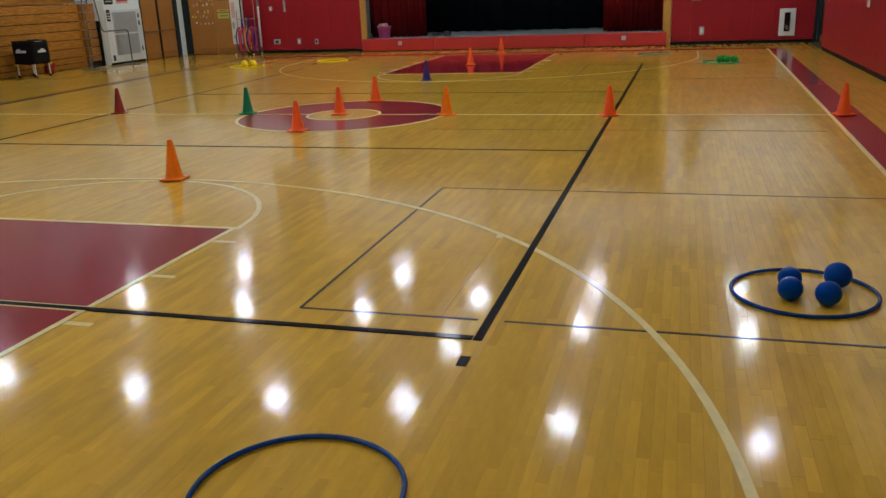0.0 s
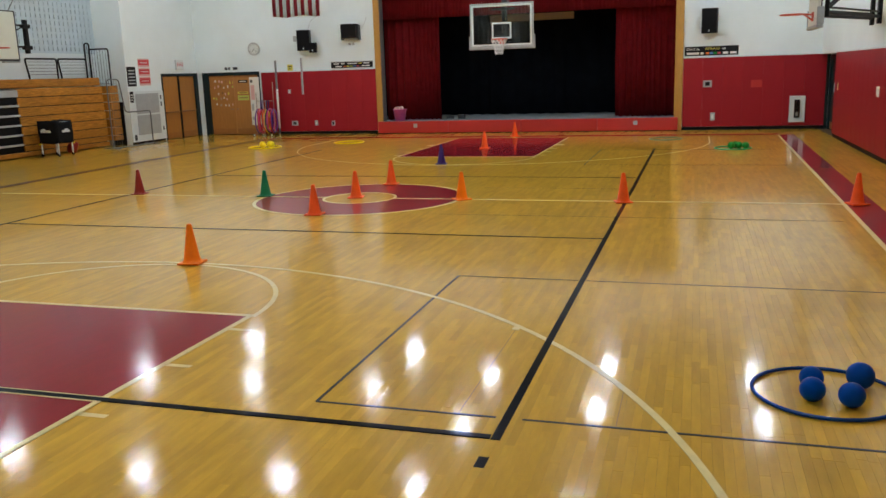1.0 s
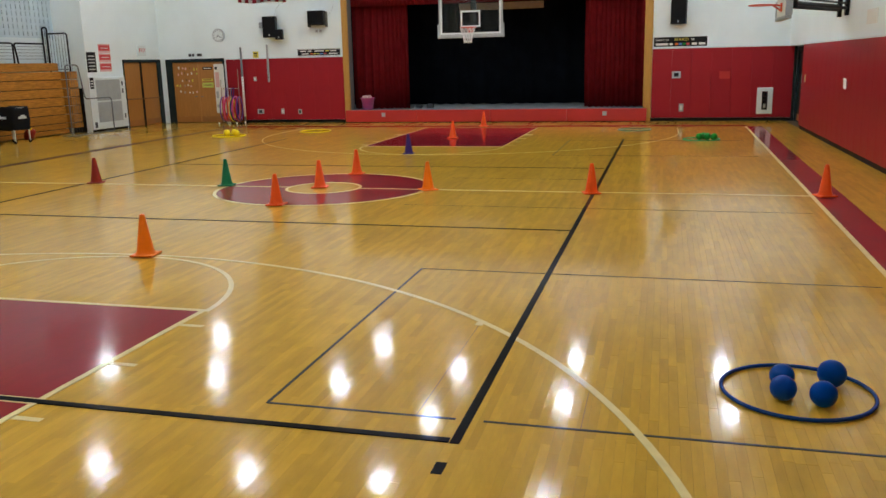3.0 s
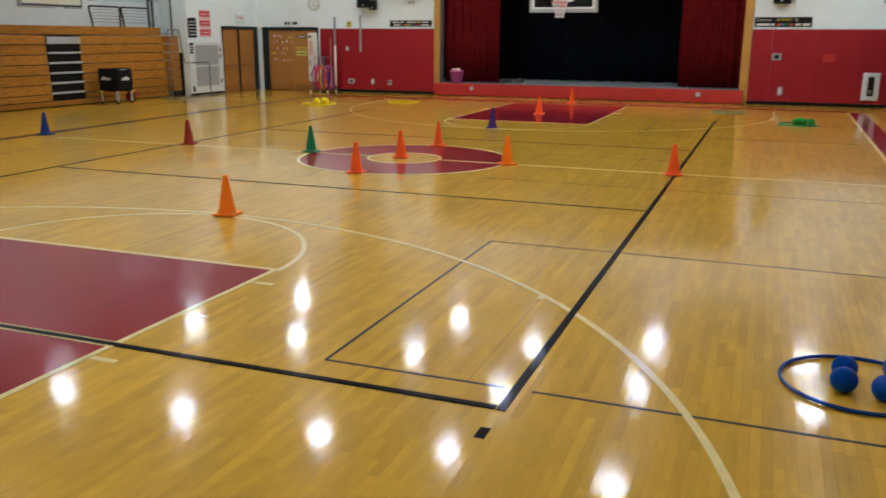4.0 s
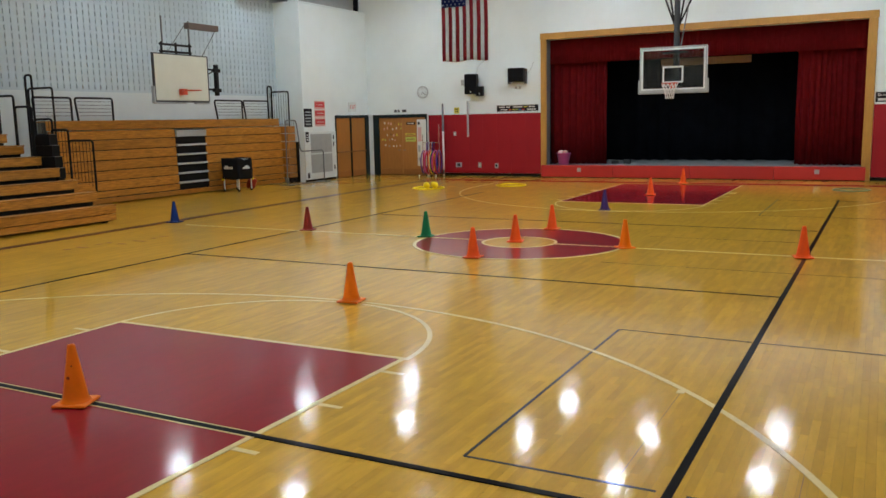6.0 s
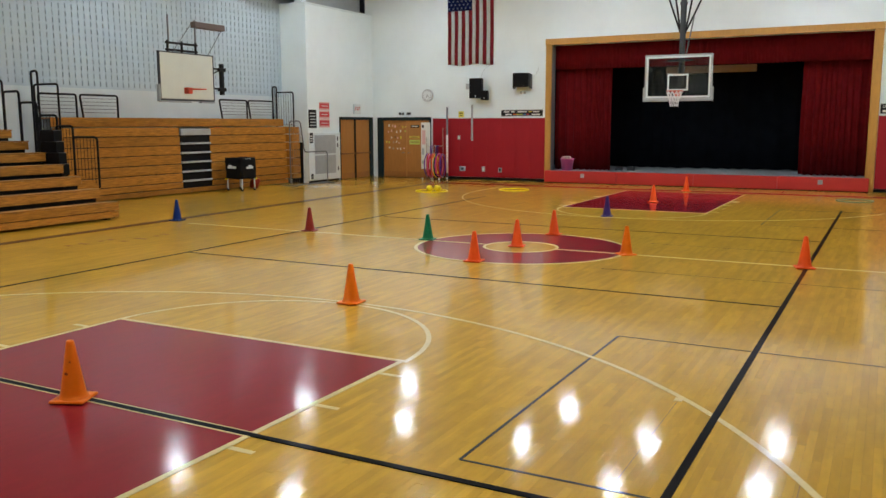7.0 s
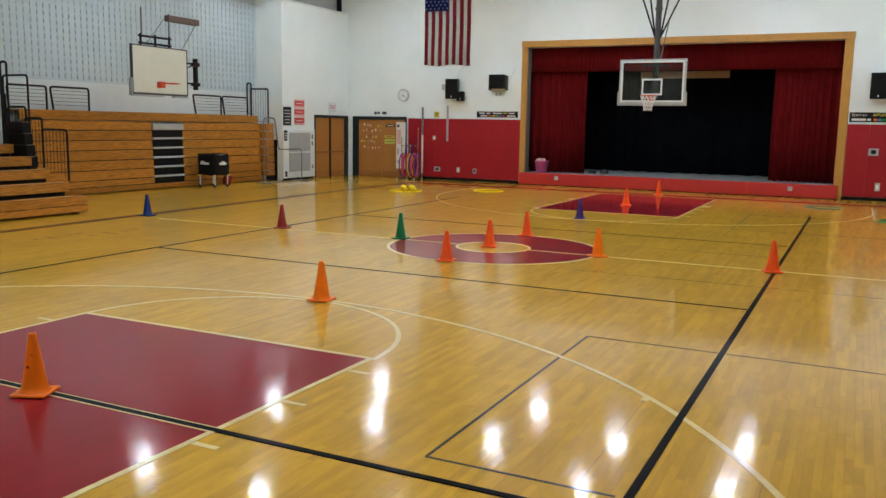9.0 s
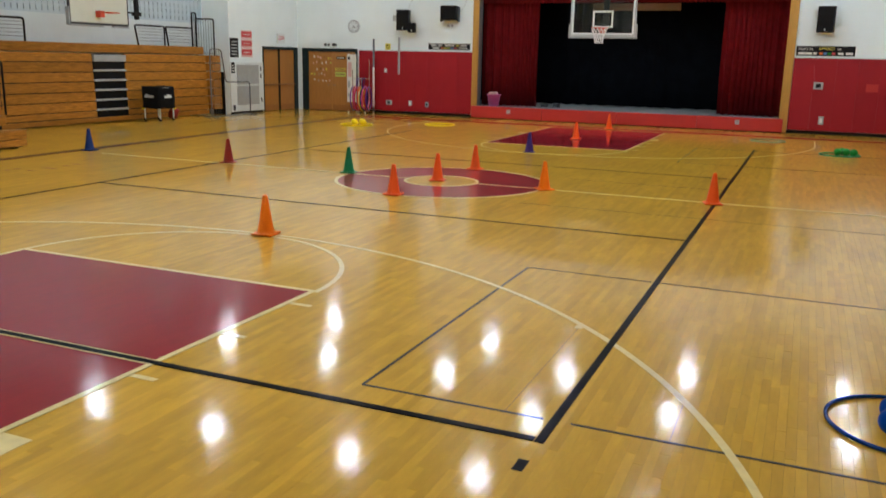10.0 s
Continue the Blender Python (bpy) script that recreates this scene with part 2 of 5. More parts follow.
def ring_pts(cx, cy, cz, r, n=48, axis="z"):
    out = []
    for i in range(n):
        c, s = r * math.cos(2 * math.pi * i / n), r * math.sin(2 * math.pi * i / n)
        out.append((cx + c, cy + s, cz) if axis == "z" else (cx, cy + c, cz + s) if axis == "x" else (cx + c, cy, cz + s))
    return out


def lathe(bm, profile, n=32, cx=0.0, cy=0.0):
    rings = []
    for r, z in profile:
        rings.append([bm.verts.new((cx + r * math.cos(2 * math.pi * k / n), cy + r * math.sin(2 * math.pi * k / n), z)) for k in range(n)])
    for a, b in zip(rings, rings[1:]):
        for k in range(n):
            bm.faces.new((a[k], a[(k + 1) % n], b[(k + 1) % n], b[k]))
    bm.faces.new(rings[0])
    bm.faces.new(rings[-1])
    return bm


def arc_band(bm, cx, cy, r0, r1, a0, a1, n, z0, z1):
    rows = []
    for i in range(n + 1):
        a = radians(a0 + (a1 - a0) * i / n)
        c, s = math.cos(a), math.sin(a)
        rows.append([bm.verts.new((cx + r * c, cy + r * s, z)) for r, z in ((r0, z0), (r0, z1), (r1, z1), (r1, z0))])
    for a, b in zip(rows, rows[1:]):
        for k in range(3):
            bm.faces.new((a[k], a[k + 1], b[k + 1], b[k]))
    return bm


# ---- floor and its paint ----
floor = solid("floor", box(B(), WEST - 0.6, EAST + 1.6, SOUTH - 0.3, NORTH + 0.06, -0.25, -0.004), SUBFLOOR, "glossy varnished maple strip gymnasium floor", "floor", "structure")
PZ0, PZ1 = 0.0, 0.0025


def paint(name, bm, material, label):
    return solid(name, bm, material, label, "floor marking", "structure")


def line(name, x0, x1, y0, y1, material, label, z=PZ1):
    return paint(name, box(B(), x0, x1, y0, y1, PZ0, z), material, label)


def skewed(name, xa0, xa1, ya, xb0, xb1, yb, material, label, z=PZ1):
    """A painted band whose ends lie at slightly different x."""
    b = B()
    v = [b.verts.new(p) for h in (PZ0, z) for p in ((xa0, ya, h), (xa1, ya, h), (xb1, yb, h), (xb0, yb, h))]
    for f in ((4, 5, 6, 7), (0, 1, 5, 4), (1, 2, 6, 5), (2, 3, 7, 6), (3, 0, 4, 7)):
        b.faces.new([v[i] for i in f])
    return paint(name, b, material, label)


FT, BASE = 7.12, 12.96
for s in (-1, 1):
    W = 0.05 if s < 0 else 0.035
    y0, y1 = sorted((s * FT, s * (BASE if s < 0 else 13.1)))
    line("key_paint", -1.83, 1.83, y0, y1, CRIMSON, "glossy crimson painted free-throw lane on the floor")
    for x in (-1.83, 1.83 - W):
        line("court_line", x, x + W, y0, y1, CREAM, "cream painted lane side line", 0.005)
    a, b = sorted((s * FT, s * (FT - W)))
    line("court_line", -1.83, 1.83, a, b, CREAM, "cream painted free-throw line", 0.006)
    a0 = 0 if s < 0 else 180
    paint("court_line", arc_band(B(), 0.015, s * FT, 1.85 - W, 1.85, a0, a0 + 180, 48, PZ0, PZ1), CREAM, "cream painted free-throw half circle")
    paint("court_line", arc_band(B(), 0, s * 11.28, 6.045 if s < 0 else 6.055, 6.095 if s < 0 else 6.085, a0, a0 + 180, 96, PZ0, 0.0035), CREAM, "cream painted three-point arc")
    for x in (-6.095, 6.045):
        a, b = sorted((s * 11.28, s * BASE))
        line("court_line", x, x + W, a, b, CREAM, "cream painted three-point side line", 0.0035)
    for x in (1.83, -2.04):
        for d in (7.5, 8.42, 9.38):
            line("court_line", x, x + 0.21, s * d - 0.025, s * d + 0.025, CREAM, "short cream painted lane space mark")
        line("court_line", x, x + 0.22, s * 10.51 - 0.16, s * 10.51 + 0.16, CREAM, "cream painted lane block mark")
W = 0.05
paint("centre_circle", arc_band(B(), 0, 0, 0.63, 1.83, 0, 360, 96, PZ0, PZ1), CRIMSON, "glossy crimson painted centre circle ring")
paint("court_line", arc_band(B(), 0, 0, 1.80, 1.86, 0, 360, 96, PZ0, 0.005), CREAM, "cream painted rim of the centre circle")
paint("court_line", arc_band(B(), 0, 0, 0.61, 0.66, 0, 360, 64, PZ0, 0.005), CREAM, "cream painted inner ring of the centre circle")
line("court_line", -7.82, -0.64, -W / 2, W / 2, CREAM, "cream painted midcourt line", 0.006)
line("court_line", 0.64, 7.82, -W / 2, W / 2, CREAM, "cream painted midcourt line", 0.006)
skewed("border_band", 7.63, 8.05, -13.3, 8.09, 8.51, 13.5, CRIMSON, "crimson painted border band of the court")
skewed("court_line", 7.57, 7.63, -13.3, 8.03, 8.09, 13.5, CREAM, "cream painted sideline of the court")
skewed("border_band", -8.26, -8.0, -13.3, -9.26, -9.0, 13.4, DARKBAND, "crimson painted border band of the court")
line("border_band", -9.0, 8.09, 13.5, 13.95, CRIMSON, "crimson painted border band of the court before the stage")
line("seam_line", 4.253, 4.257, -8.84, -7.05, BROWNPAPER, "hair-thin dark seam between the floor strips", 0.0012)
line("seam_line", 5.233, 5.237, -8.83, -8.25, BROWNPAPER, "hair-thin dark seam between the floor strips", 0.0012)
line("court_line", 4.225, 4.285, -7.06, -6.98, CREAM, "small cream tick on the three-point arc", 0.0045)
# worn lettering beside the far sideline, too faint to read
lettering = thing("floor_lettering", "row of worn dark lettering painted on the floor", "floor lettering", kind="structure")
for x, y, w in ((-7.20, -3.52, 0.07), (-7.17, -3.23, 0.13), (-7.18, -2.84, 0.06), (-7.18, -2.62, 0.07), (-6.80, -2.65, 0.08), (-6.78, -2.26, 0.16), (-6.82, -1.85, 0.06), (-6.85, -1.60, 0.09)):
    part("print_bar", box(B(), x - w, x + w, y - 0.05, y + 0.05, PZ0, PZ1), BROWNPAPER, lettering)
for xa, xb in ((-4.66, -4.95), (4.57, 4.65)):
    skewed("volleyball_line", xa - 0.028, xa + 0.028, -9.17, xb - 0.027, xb + 0.027, 9.17, BLACKLINE, "black painted volleyball sideline", 0.0045)
for y in (-3.11, 3.05):
    line("volleyball_line", -4.72, 4.57, y - 0.020, y + 0.020, BLACKLINE, "thin black painted volleyball attack line", 0.0042)
for s in (-1, 1):
    y = s * 9.14
    if s < 0:
        line("volleyball_line", -4.62, 4.535, y - 0.027, y + 0.027, BLACKLINE, "black painted volleyball end line", 0.0075)
        for d in (-0.037, 0.037):
            line("court_line", -1.78, 1.78, y + d - 0.006, y + d + 0.006, CREAM, "thin cream edging of the black line across the lane", 0.0065)
line("tape_mark", 4.53, 4.59, -9.53, -9.40, BLACKLINE, "small black painted mark beyond the court corner")
line("practice_line", 1.92, 7.6, -1.504, -1.496, BLUELINE, "hair-thin slate-blue painted practice line", 0.0025)
line("practice_line", 1.92, 4.6, 1.446, 1.454, BLUELINE, "hair-thin slate-blue painted practice line", 0.0025)
for s in (-1, 1):
    a, b = sorted((s * 5.3, s * 8.85))
    line("practice_line", 3.269, 3.291, a, b, BLUELINE, "thin slate-blue painted practice line", 0.003)
    for y in (5.3, 8.85):
        g, h = (0.03, 0.007) if y < 6 else (0.08, 0.011)
        for xa, xb in ((3.28, 4.58 - g), (4.59 + g, 7.6)):
            line("practice_line", xa, xb, s * y - h, s * y + h, BLUELINE, "thin slate-blue painted practice line", 0.003)

# ---- walls, ceiling ----
bm = B()
NB = NORTH + 0.35
D2X0, D2X1 = -12.92, -10.48
box(bm, BUMP - 0.3, D2X0, NORTH, NB, 0, CEILING)
box(bm, D2X1, ST_X0, NORTH, NB, 0, CEILING)
box(bm, D2X0, D2X1, NORTH, NB, 2.37, CEILING)
box(bm, ST_X1, EAST + 1.6, NORTH, NB, 0, CEILING)
box(bm, ST_X0, ST_X1, NORTH, NB, ST_Z1, CEILING)
box(bm, ST_X0, ST_X1, NORTH, NB, 0, ST_Z0 - 0.02)
wall_north = solid("wall_north", bm, WHITE, "white painted wall above red pads around the stage opening", "wall", "structure")
DY0, DY1, DH = 12.75, 15.80, 2.32
ALCOVE = EAST + 0.28
bm = B()
box(bm, EAST, EAST + 0.6, SOUTH, 12.6, 0, CEILING)
box(bm, EAST, EAST + 0.6, 12.6, NORTH, PAD_TOP, CEILING)
box(bm, ALCOVE, EAST + 0.6, 12.6, DY0, 0, PAD_TOP)
box(bm, ALCOVE, EAST + 0.6, DY1, NORTH, 0, PAD_TOP)
wall_east = solid("wall_east", bm, WHITE, "white painted side wall above red pads", "wall", "structure")
solid("wall_south", box(B(), WEST - 0.3, EAST + 0.3, SOUTH - 0.3, SOUTH, 0, CEILING), PLAIN, "plain painted wall at the end of the gymnasium", "wall", "structure")
bm = B()
box(bm, WEST - 0.4, WEST - 0.032, SOUTH, BUMP_Y + 0.3, 0, CEILING)
wall_west = solid("wall_west", bm, SLOT, "pale grey slotted acoustic block wall above the bleachers", "wall", "structure")
part("lower_wall", box(B(), WEST - 0.03, WEST, SOUTH, BUMP_Y, 0, 3.14), LOWWALL, wall_west, "smooth white painted lower band")
bm = B()
verts, faces = [], []


def slab(y0, y1, z0, z1):
    b = len(verts)
    for x in (WEST - 0.03, WEST):
        verts.extend([(x, y0, z0), (x, y1, z0), (x, y1, z1), (x, y0, z1)])
    faces.extend([(b + 4, b + 5, b + 6, b + 7), (b, b + 4, b + 7, b + 3), (b + 1, b + 2, b + 6, b + 5), (b + 3, b + 7, b + 6, b + 2), (b, b + 1, b + 5, b + 4)])


PITCH = 0.203
y = BUMP_Y
while y > -4.0:
    slab(y - PITCH + 0.036, y, 3.14, CEILING)
    z = 3.14
    while z < CEILING:
        slab(y - PITCH, y - PITCH + 0.036, z, min(z + 0.07, CEILING))
        z += PITCH
    y -= PITCH
me = bpy.data.meshes.new("acoustic_blocks")
me.from_pydata(verts, [], faces)
me.materials.append(BLOCK)
blocks = new("acoustic_blocks", me)
blocks.parent = wall_west
tagged(blocks, "pale blue-grey slotted acoustic blocks", kind="stuff")
part("upper_wall", box(B(), WEST - 0.03, WEST, SOUTH, y, 3.14, CEILING), BLOCK, wall_west)
# the projecting block in the corner, with a ledge and a dark recess over it
LEDGE = 6.42
D1Y0, D1H = 13.48, 2.40
corner_block = thing("wall_corner_block", "white painted projecting corner wall with a ledge", "wall", kind="structure")
part("wall_panel", box(B(), WEST - 0.06, BUMP, BUMP_Y, BUMP_Y + 0.25, 0, LEDGE), WHITE, corner_block)
part("wall_panel", box(B(), BUMP - 0.25, BUMP, BUMP_Y + 0.25, D1Y0, 0, LEDGE), WHITE, corner_block)
part("wall_panel", box(B(), BUMP - 0.25, BUMP, D1Y0, NORTH, D1H, LEDGE), WHITE, corner_block)
part("ledge_slab", box(B(), WEST - 0.06, BUMP - 0.25, BUMP_Y + 0.25, NORTH, LEDGE - 0.2, LEDGE), WHITE, corner_block)
part("ledge_cap", box(B(), WEST, BUMP + 0.03, BUMP_Y - 0.03, NORTH, LEDGE, LEDGE + 0.05), WHITE, corner_block)
solid("recess_wall", box(B(), WEST - 0.3, WEST - 0.06, BUMP_Y + 0.3, NORTH, LEDGE - 0.5, CEILING), LOUVRE, "grey wall of the recess above the ledge", "wall", "structure")
part("recess_post", box(B(), BUMP - 0.5, BUMP - 0.2, BUMP_Y + 0.05, BUMP_Y + 0.35, LEDGE + 0.05, CEILING), WHITE, corner_block)
part("recess_back", box(B(), BUMP - 0.62, BUMP - 0.55, BUMP_Y + 0.4, NORTH, LEDGE + 0.05, CEILING), LOUVRE, corner_block)
solid("duct_box", box(B(), WEST, WEST + 0.75, 9.6, BUMP_Y - 0.1, 6.62, 7.3, 0.02), DARKGREY, "dark metal duct box under the ceiling", "duct")
ceiling = solid("ceiling", box(B(), WEST - 0.4, EAST + 1.6, SOUTH - 0.3, NB, CEILING, CEILING + 0.2), CEIL, "plain pale ceiling high over the gymnasium", "ceiling", "structure")

# red wall pads, one panel at a time
pad_mesh = {}


def pads(parent, along, fixed, a0, a1, z0, z1, thick, material, width=0.61, name="pad_panel"):
    n = max(1, round((a1 - a0) / width))
    w = (a1 - a0) / n
    key = (along, round(w, 4), z0, z1, thick, material.name)
    if key not in pad_mesh:
        b = B()
        if along == "x":
            box(b, 0.0006, w - 0.0006, -thick, 0, z0, z1, 0.003, 2)
        else:
            box(b, -thick, 0, 0.0006, w - 0.0006, z0, z1, 0.003, 2)
        pad_mesh[key] = finish(name, b, material)
    for i in range(n):
        ob = new(name, pad_mesh[key])
        ob.location = (a0 + i * w, fixed, 0) if along == "x" else (fixed, a0 + i * w, 0)
        ob.parent = parent


FX0, FX1 = -5.66, 5.22
pads(wall_north, "x", NORTH, -10.36, FX0 - 0.01, 0.11, PAD_TOP, 0.06, PAD)
pads(wall_north, "x", NORTH, FX1 + 0.01, EAST + 0.15, 0.11, PAD_TOP, 0.06, PAD)
pads(wall_east, "y", EAST, -17.3, 12.55, 0.11, PAD_TOP, 0.06, PAD)
for name, b in (("baseboard", box(B(), -10.36, FX0, NORTH - 0.03, NORTH, 0, 0.10)), ("baseboard", box(B(), FX1, ALCOVE, NORTH - 0.03, NORTH, 0, 0.10)),
                ("baseboard", box(B(), EAST - 0.03, EAST, SOUTH, 12.55, 0, 0.10)), ("baseboard", box(B(), BUMP, BUMP + 0.015, BUMP_Y, D1Y0 - 0.1, 0, 0.10))):
    solid(name, b, BLACKRUB, "black rubber cove base along the wall", "baseboard", "structure")
for b in (box(B(), -10.36, FX0 - 0.005, NORTH - 0.045, NORTH, PAD_TOP + 0.002, PAD_TOP + 0.035), box(B(), FX1 + 0.005, EAST - 0.05, NORTH - 0.045, NORTH, PAD_TOP + 0.002, PAD_TOP + 0.035),
          box(B(), EAST - 0.045, EAST, SOUTH, 12.55, PAD_TOP + 0.002, PAD_TOP + 0.035)):
    solid("trim", b, WHITEPLASTIC, "white cap strip over the red wall pads", "trim", "structure")

# ---- stage ----
SY0, SY1 = NORTH - 0.12, 20.6
bm = B()
box(bm, ST_X0 - 2.2, ST_X1 + 2.2, NORTH + 0.36, SY1, 0, ST_Z0)
box(bm, ST_X0, ST_X1, NORTH - 0.08, NORTH + 0.36, ST_Z0 - 0.02, ST_Z0 + 0.004)
solid("stage_floor", bm, STAGEFLOOR, "worn grey stage floor behind the opening", "floor", "structure")
bm = B()
box(bm, ST_X0 - 2.4, ST_X0 - 2.2, NB, SY1, 0, 7)
box(bm, ST_X1 + 2.2, ST_X1 + 2.4, NB, SY1, 0, 7)
box(bm, ST_X0 - 2.4, ST_X1 + 2.4, SY1, SY1 + 0.2, 0, 7)
solid("wall_stage", bm, BLACKCLOTH, "dark wall closing the stage", "wall", "structure")
solid("ceiling_stage", box(B(), ST_X0 - 2.4, ST_X1 + 2.4, NB, SY1 + 0.2, 7, 7.2), BLACKCLOTH, "dark ceiling over the stage", "ceiling", "structure")
frame_ob = thing("stage_frame", "honey-coloured oak frame round the stage opening", "stage frame", kind="structure")
fy0, fy1 = NORTH - 0.075, NORTH + 0.02
part("side_board", box(B(), FX0, ST_X0 + 0.02, fy0, fy1, 0, ST_Z1 + 0.0, 0.008), OAK, frame_ob)
part("side_board", box(B(), ST_X1 - 0.02, FX1, fy0, fy1, 0, ST_Z1 + 0.0, 0.008), OAK, frame_ob)
part("head_board", box(B(), FX0 - 0.02, FX1 + 0.02, fy0 - 0.005, fy1, ST_Z1, ST_Z1 + 0.22, 0.008), OAK, frame_ob)
part("jamb_lining", box(B(), ST_X0 + 0.001, ST_X0 + 0.03, fy1 + 0.002, NB, ST_Z0 + 0.01, ST_Z1 - 0.002), GREYSTEEL, frame_ob)
stage_front = thing("stage_front", "bright red padded vinyl stage front", "stage pad", kind="structure")
for a, b in ((-5.58, -2.88), (-2.88, -0.22), (-0.22, 2.44), (2.44, 5.10)):
    part("pad_panel", box(B(), a + 0.004, b - 0.004, 15.58, NORTH - 0.085, 0.02, 0.44, 0.02, 3), STAGEPAD, stage_front)
solid("baseboard", box(B(), -5.58, 5.10, 15.60, NORTH - 0.09, 0, 0.019), BLACKRUB, "black base under the stage pads", "baseboard", "structure")


def drape(name, x0, x1, z0, z1, y, material, label, fold=0.16, depth=0.07, seed=1, category="curtain"):
    rnd = random.Random(seed)
    b = B()
    n = int((x1 - x0) / 0.02)
    cols = []
    ph = rnd.random() * 6
    for i in range(n + 1):
        x = x0 + (x1 - x0) * i / n
        ph += 2 * math.pi * ((x1 - x0) / n) / (fold * (1 + 0.35 * math.sin(x * 2.3 + seed)))
        d = depth * (math.sin(ph) + 0.35 * math.sin(2.1 * ph + seed))
        cols.append([b.verts.new((x + 0.02 * math.sin(z * 1.1 + x * 3) * (z1 - z) / (z1 - z0), y + d * (0.75 + 0.35 * (z1 - z) / (z1 - z0)), z)) for z in (z0 + 0.012 * math.sin(ph), z0 + (z1 - z0) * 0.33, z0 + (z1 - z0) * 0.66, z1)])
    for p, q in zip(cols, cols[1:]):
        for k in range(3):
            b.faces.new((p[k], q[k], q[k + 1], p[k + 1]))
    bmesh.ops.solidify(b, geom=b.faces[:], thickness=0.008)
    return solid(name, b, material, label, category, smooth=True)


drape("stage_curtain", ST_X0 - 0.1, -3.42, ST_Z0 + 0.03, 5.3, 16.62, CURTAIN, "dark red velvet stage curtain drawn open in folds", fold=0.24, depth=0.055, seed=1)
drape("stage_curtain", 2.95, ST_X1 + 0.1, ST_Z0 + 0.03, 5.3, 16.62, CURTAIN, "dark red velvet stage curtain drawn open in folds", fold=0.24, depth=0.055, seed=2)
valance = drape("curtain_valance", ST_X0 - 0.1, ST_X1 + 0.1, 4.10, 5.3, 16.36, CURTAIN, "dark red velvet valance hanging across the stage top", fold=0.11, depth=0.025, seed=3, category="valance")
part("header_rail", box(B(), ST_X0 - 0.1, ST_X1 + 0.1, 16.40, 16.44, 5.18, 5.30, 0.004), BLACKSTEEL, valance, "black curtain track")
drape("backdrop_curtain", ST_X0 - 1.5, ST_X1 + 1.5, ST_Z0 + 0.02, 6.5, 19.6, BLACKCLOTH, "black backdrop curtain at the rear of the stage", fold=0.6, depth=0.025, seed=4)
solid("curtain_batten", box(B(), -1.83, 1.31, 18.0, 18.06, 3.93, 4.18, 0.006), TAN, "tan wooden batten hanging over the stage", "batten")

# ---- doors ----
def double_door(name, label, width, height, fl, fr, ft):
    """A double door in its frame, in a local plan: x along the wall, the wall's face at y = 0, the room at negative y."""
    t = thing(name, label, "door", kind="structure")
    part("door_frame", box(B(), 0, fl, -0.03, 0.15, 0, height, 0.006), GREEN_FRAME, t)
    part("door_frame", box(B(), width - fr, width, -0.03, 0.15, 0, height, 0.006), GREEN_FRAME, t)
    part("door_frame", box(B(), fl + 0.001, width - fr - 0.001, -0.03, 0.15, height - ft, height, 0.006), GREEN_FRAME, t)
    mid = (fl + width - fr) / 2
    aw = 0.055 if name == "door_1" else 0.02
    for a, b, hinge in ((fl + 0.006, mid - 0.006, 0), (mid + 0.006, width - fr - 0.006, 1)):
        leaf = part("door_leaf", box(B(), a, b, 0.03, 0.075, 0.012, height - ft - 0.005, 0.004), GREEN_FRAME if name == "door_3" else DOORWOOD, t)
        part("kick_plate", box(B(), a + 0.03, b - 0.03, 0.024, 0.03, 0.03, 0.24), KICK, leaf)
        if name == "door_1":
            part("push_bar", pipe(B(), fillet([(a + 0.05, 0.03, 1.0), (a + 0.05, -0.05, 1.0), (b - 0.05, -0.05, 1.0), (b - 0.05, 0.03, 1.0)], 0.03), 0.022), BROWNPAPER, leaf, "dark brown push bar")
        else:
            xh = b - 0.08 if hinge == 0 else a + 0.08
            part("door_handle", pipe(B(), fillet([(xh, 0.03, 1.0), (xh, -0.03, 1.0), (xh + (0.1 if hinge else -0.1), -0.03, 1.0)], 0.02), 0.012), GREYSTEEL, leaf)
    part("astragal", box(B(), mid - aw, mid + aw, 0.012, 0.032, 0.01, height - ft - 0.004), BLACKSTEEL if name == "door_1" else (GREEN_FRAME if name == "door_3" else DOORWOOD), t)
    return t


d = double_door("door_1", "closed pair of oak doors in a grey-green frame", 2.36, 2.42, 0.06, 0.21, 0.10)
d.matrix_basis = pose(BUMP, D1Y0, 0, 0, 0, 90)
d2 = double_door("door_2", "closed pair of oak doors with papers taped on them", 2.50, 2.41, 0.26, 0.09, 0.12)
d2.matrix_basis = pose(-12.96, NORTH, 0, 0, 0, 0)
d3 = double_door("door_3", "grey-green framed pair of doors in the side wall", DY1 - DY0, DH, 0.14, 0.14, 0.14)
d3.matrix_basis = pose(ALCOVE, DY1, 0, 0, 0, -90)
solid("trim", box(B(), EAST + 0.155, ALCOVE - 0.032, NORTH - 0.05, NORTH, 0, PAD_TOP, 0.006), GREEN_FRAME, "dark green corner trim beside the side doors", "trim", "structure")

# ---- ceiling lamps ----
LENS = lit("lamp_lens", LAMP_COLOUR, LAMP)


def high_bay(at):
    t = thing("ceiling_light", "square white high-bay lamp hanging from the ceiling", "ceiling light", "high-bay lamps", at=at)
    part("housing", box(B(), -0.24, 0.24, -0.24, 0.24, 0.012, 0.16, 0.03, 2), WHITEPLASTIC, t)
    part("diffuser", box(B(), -0.203, 0.203, -0.203, 0.203, 0.0, 0.011), LENS, t, "glowing white diffuser")
    part("stem", pipe(B(), [(0, 0, 0.16), (0, 0, CEILING - at[2] - 0.002)], 0.012), GREYSTEEL, t)
    return t


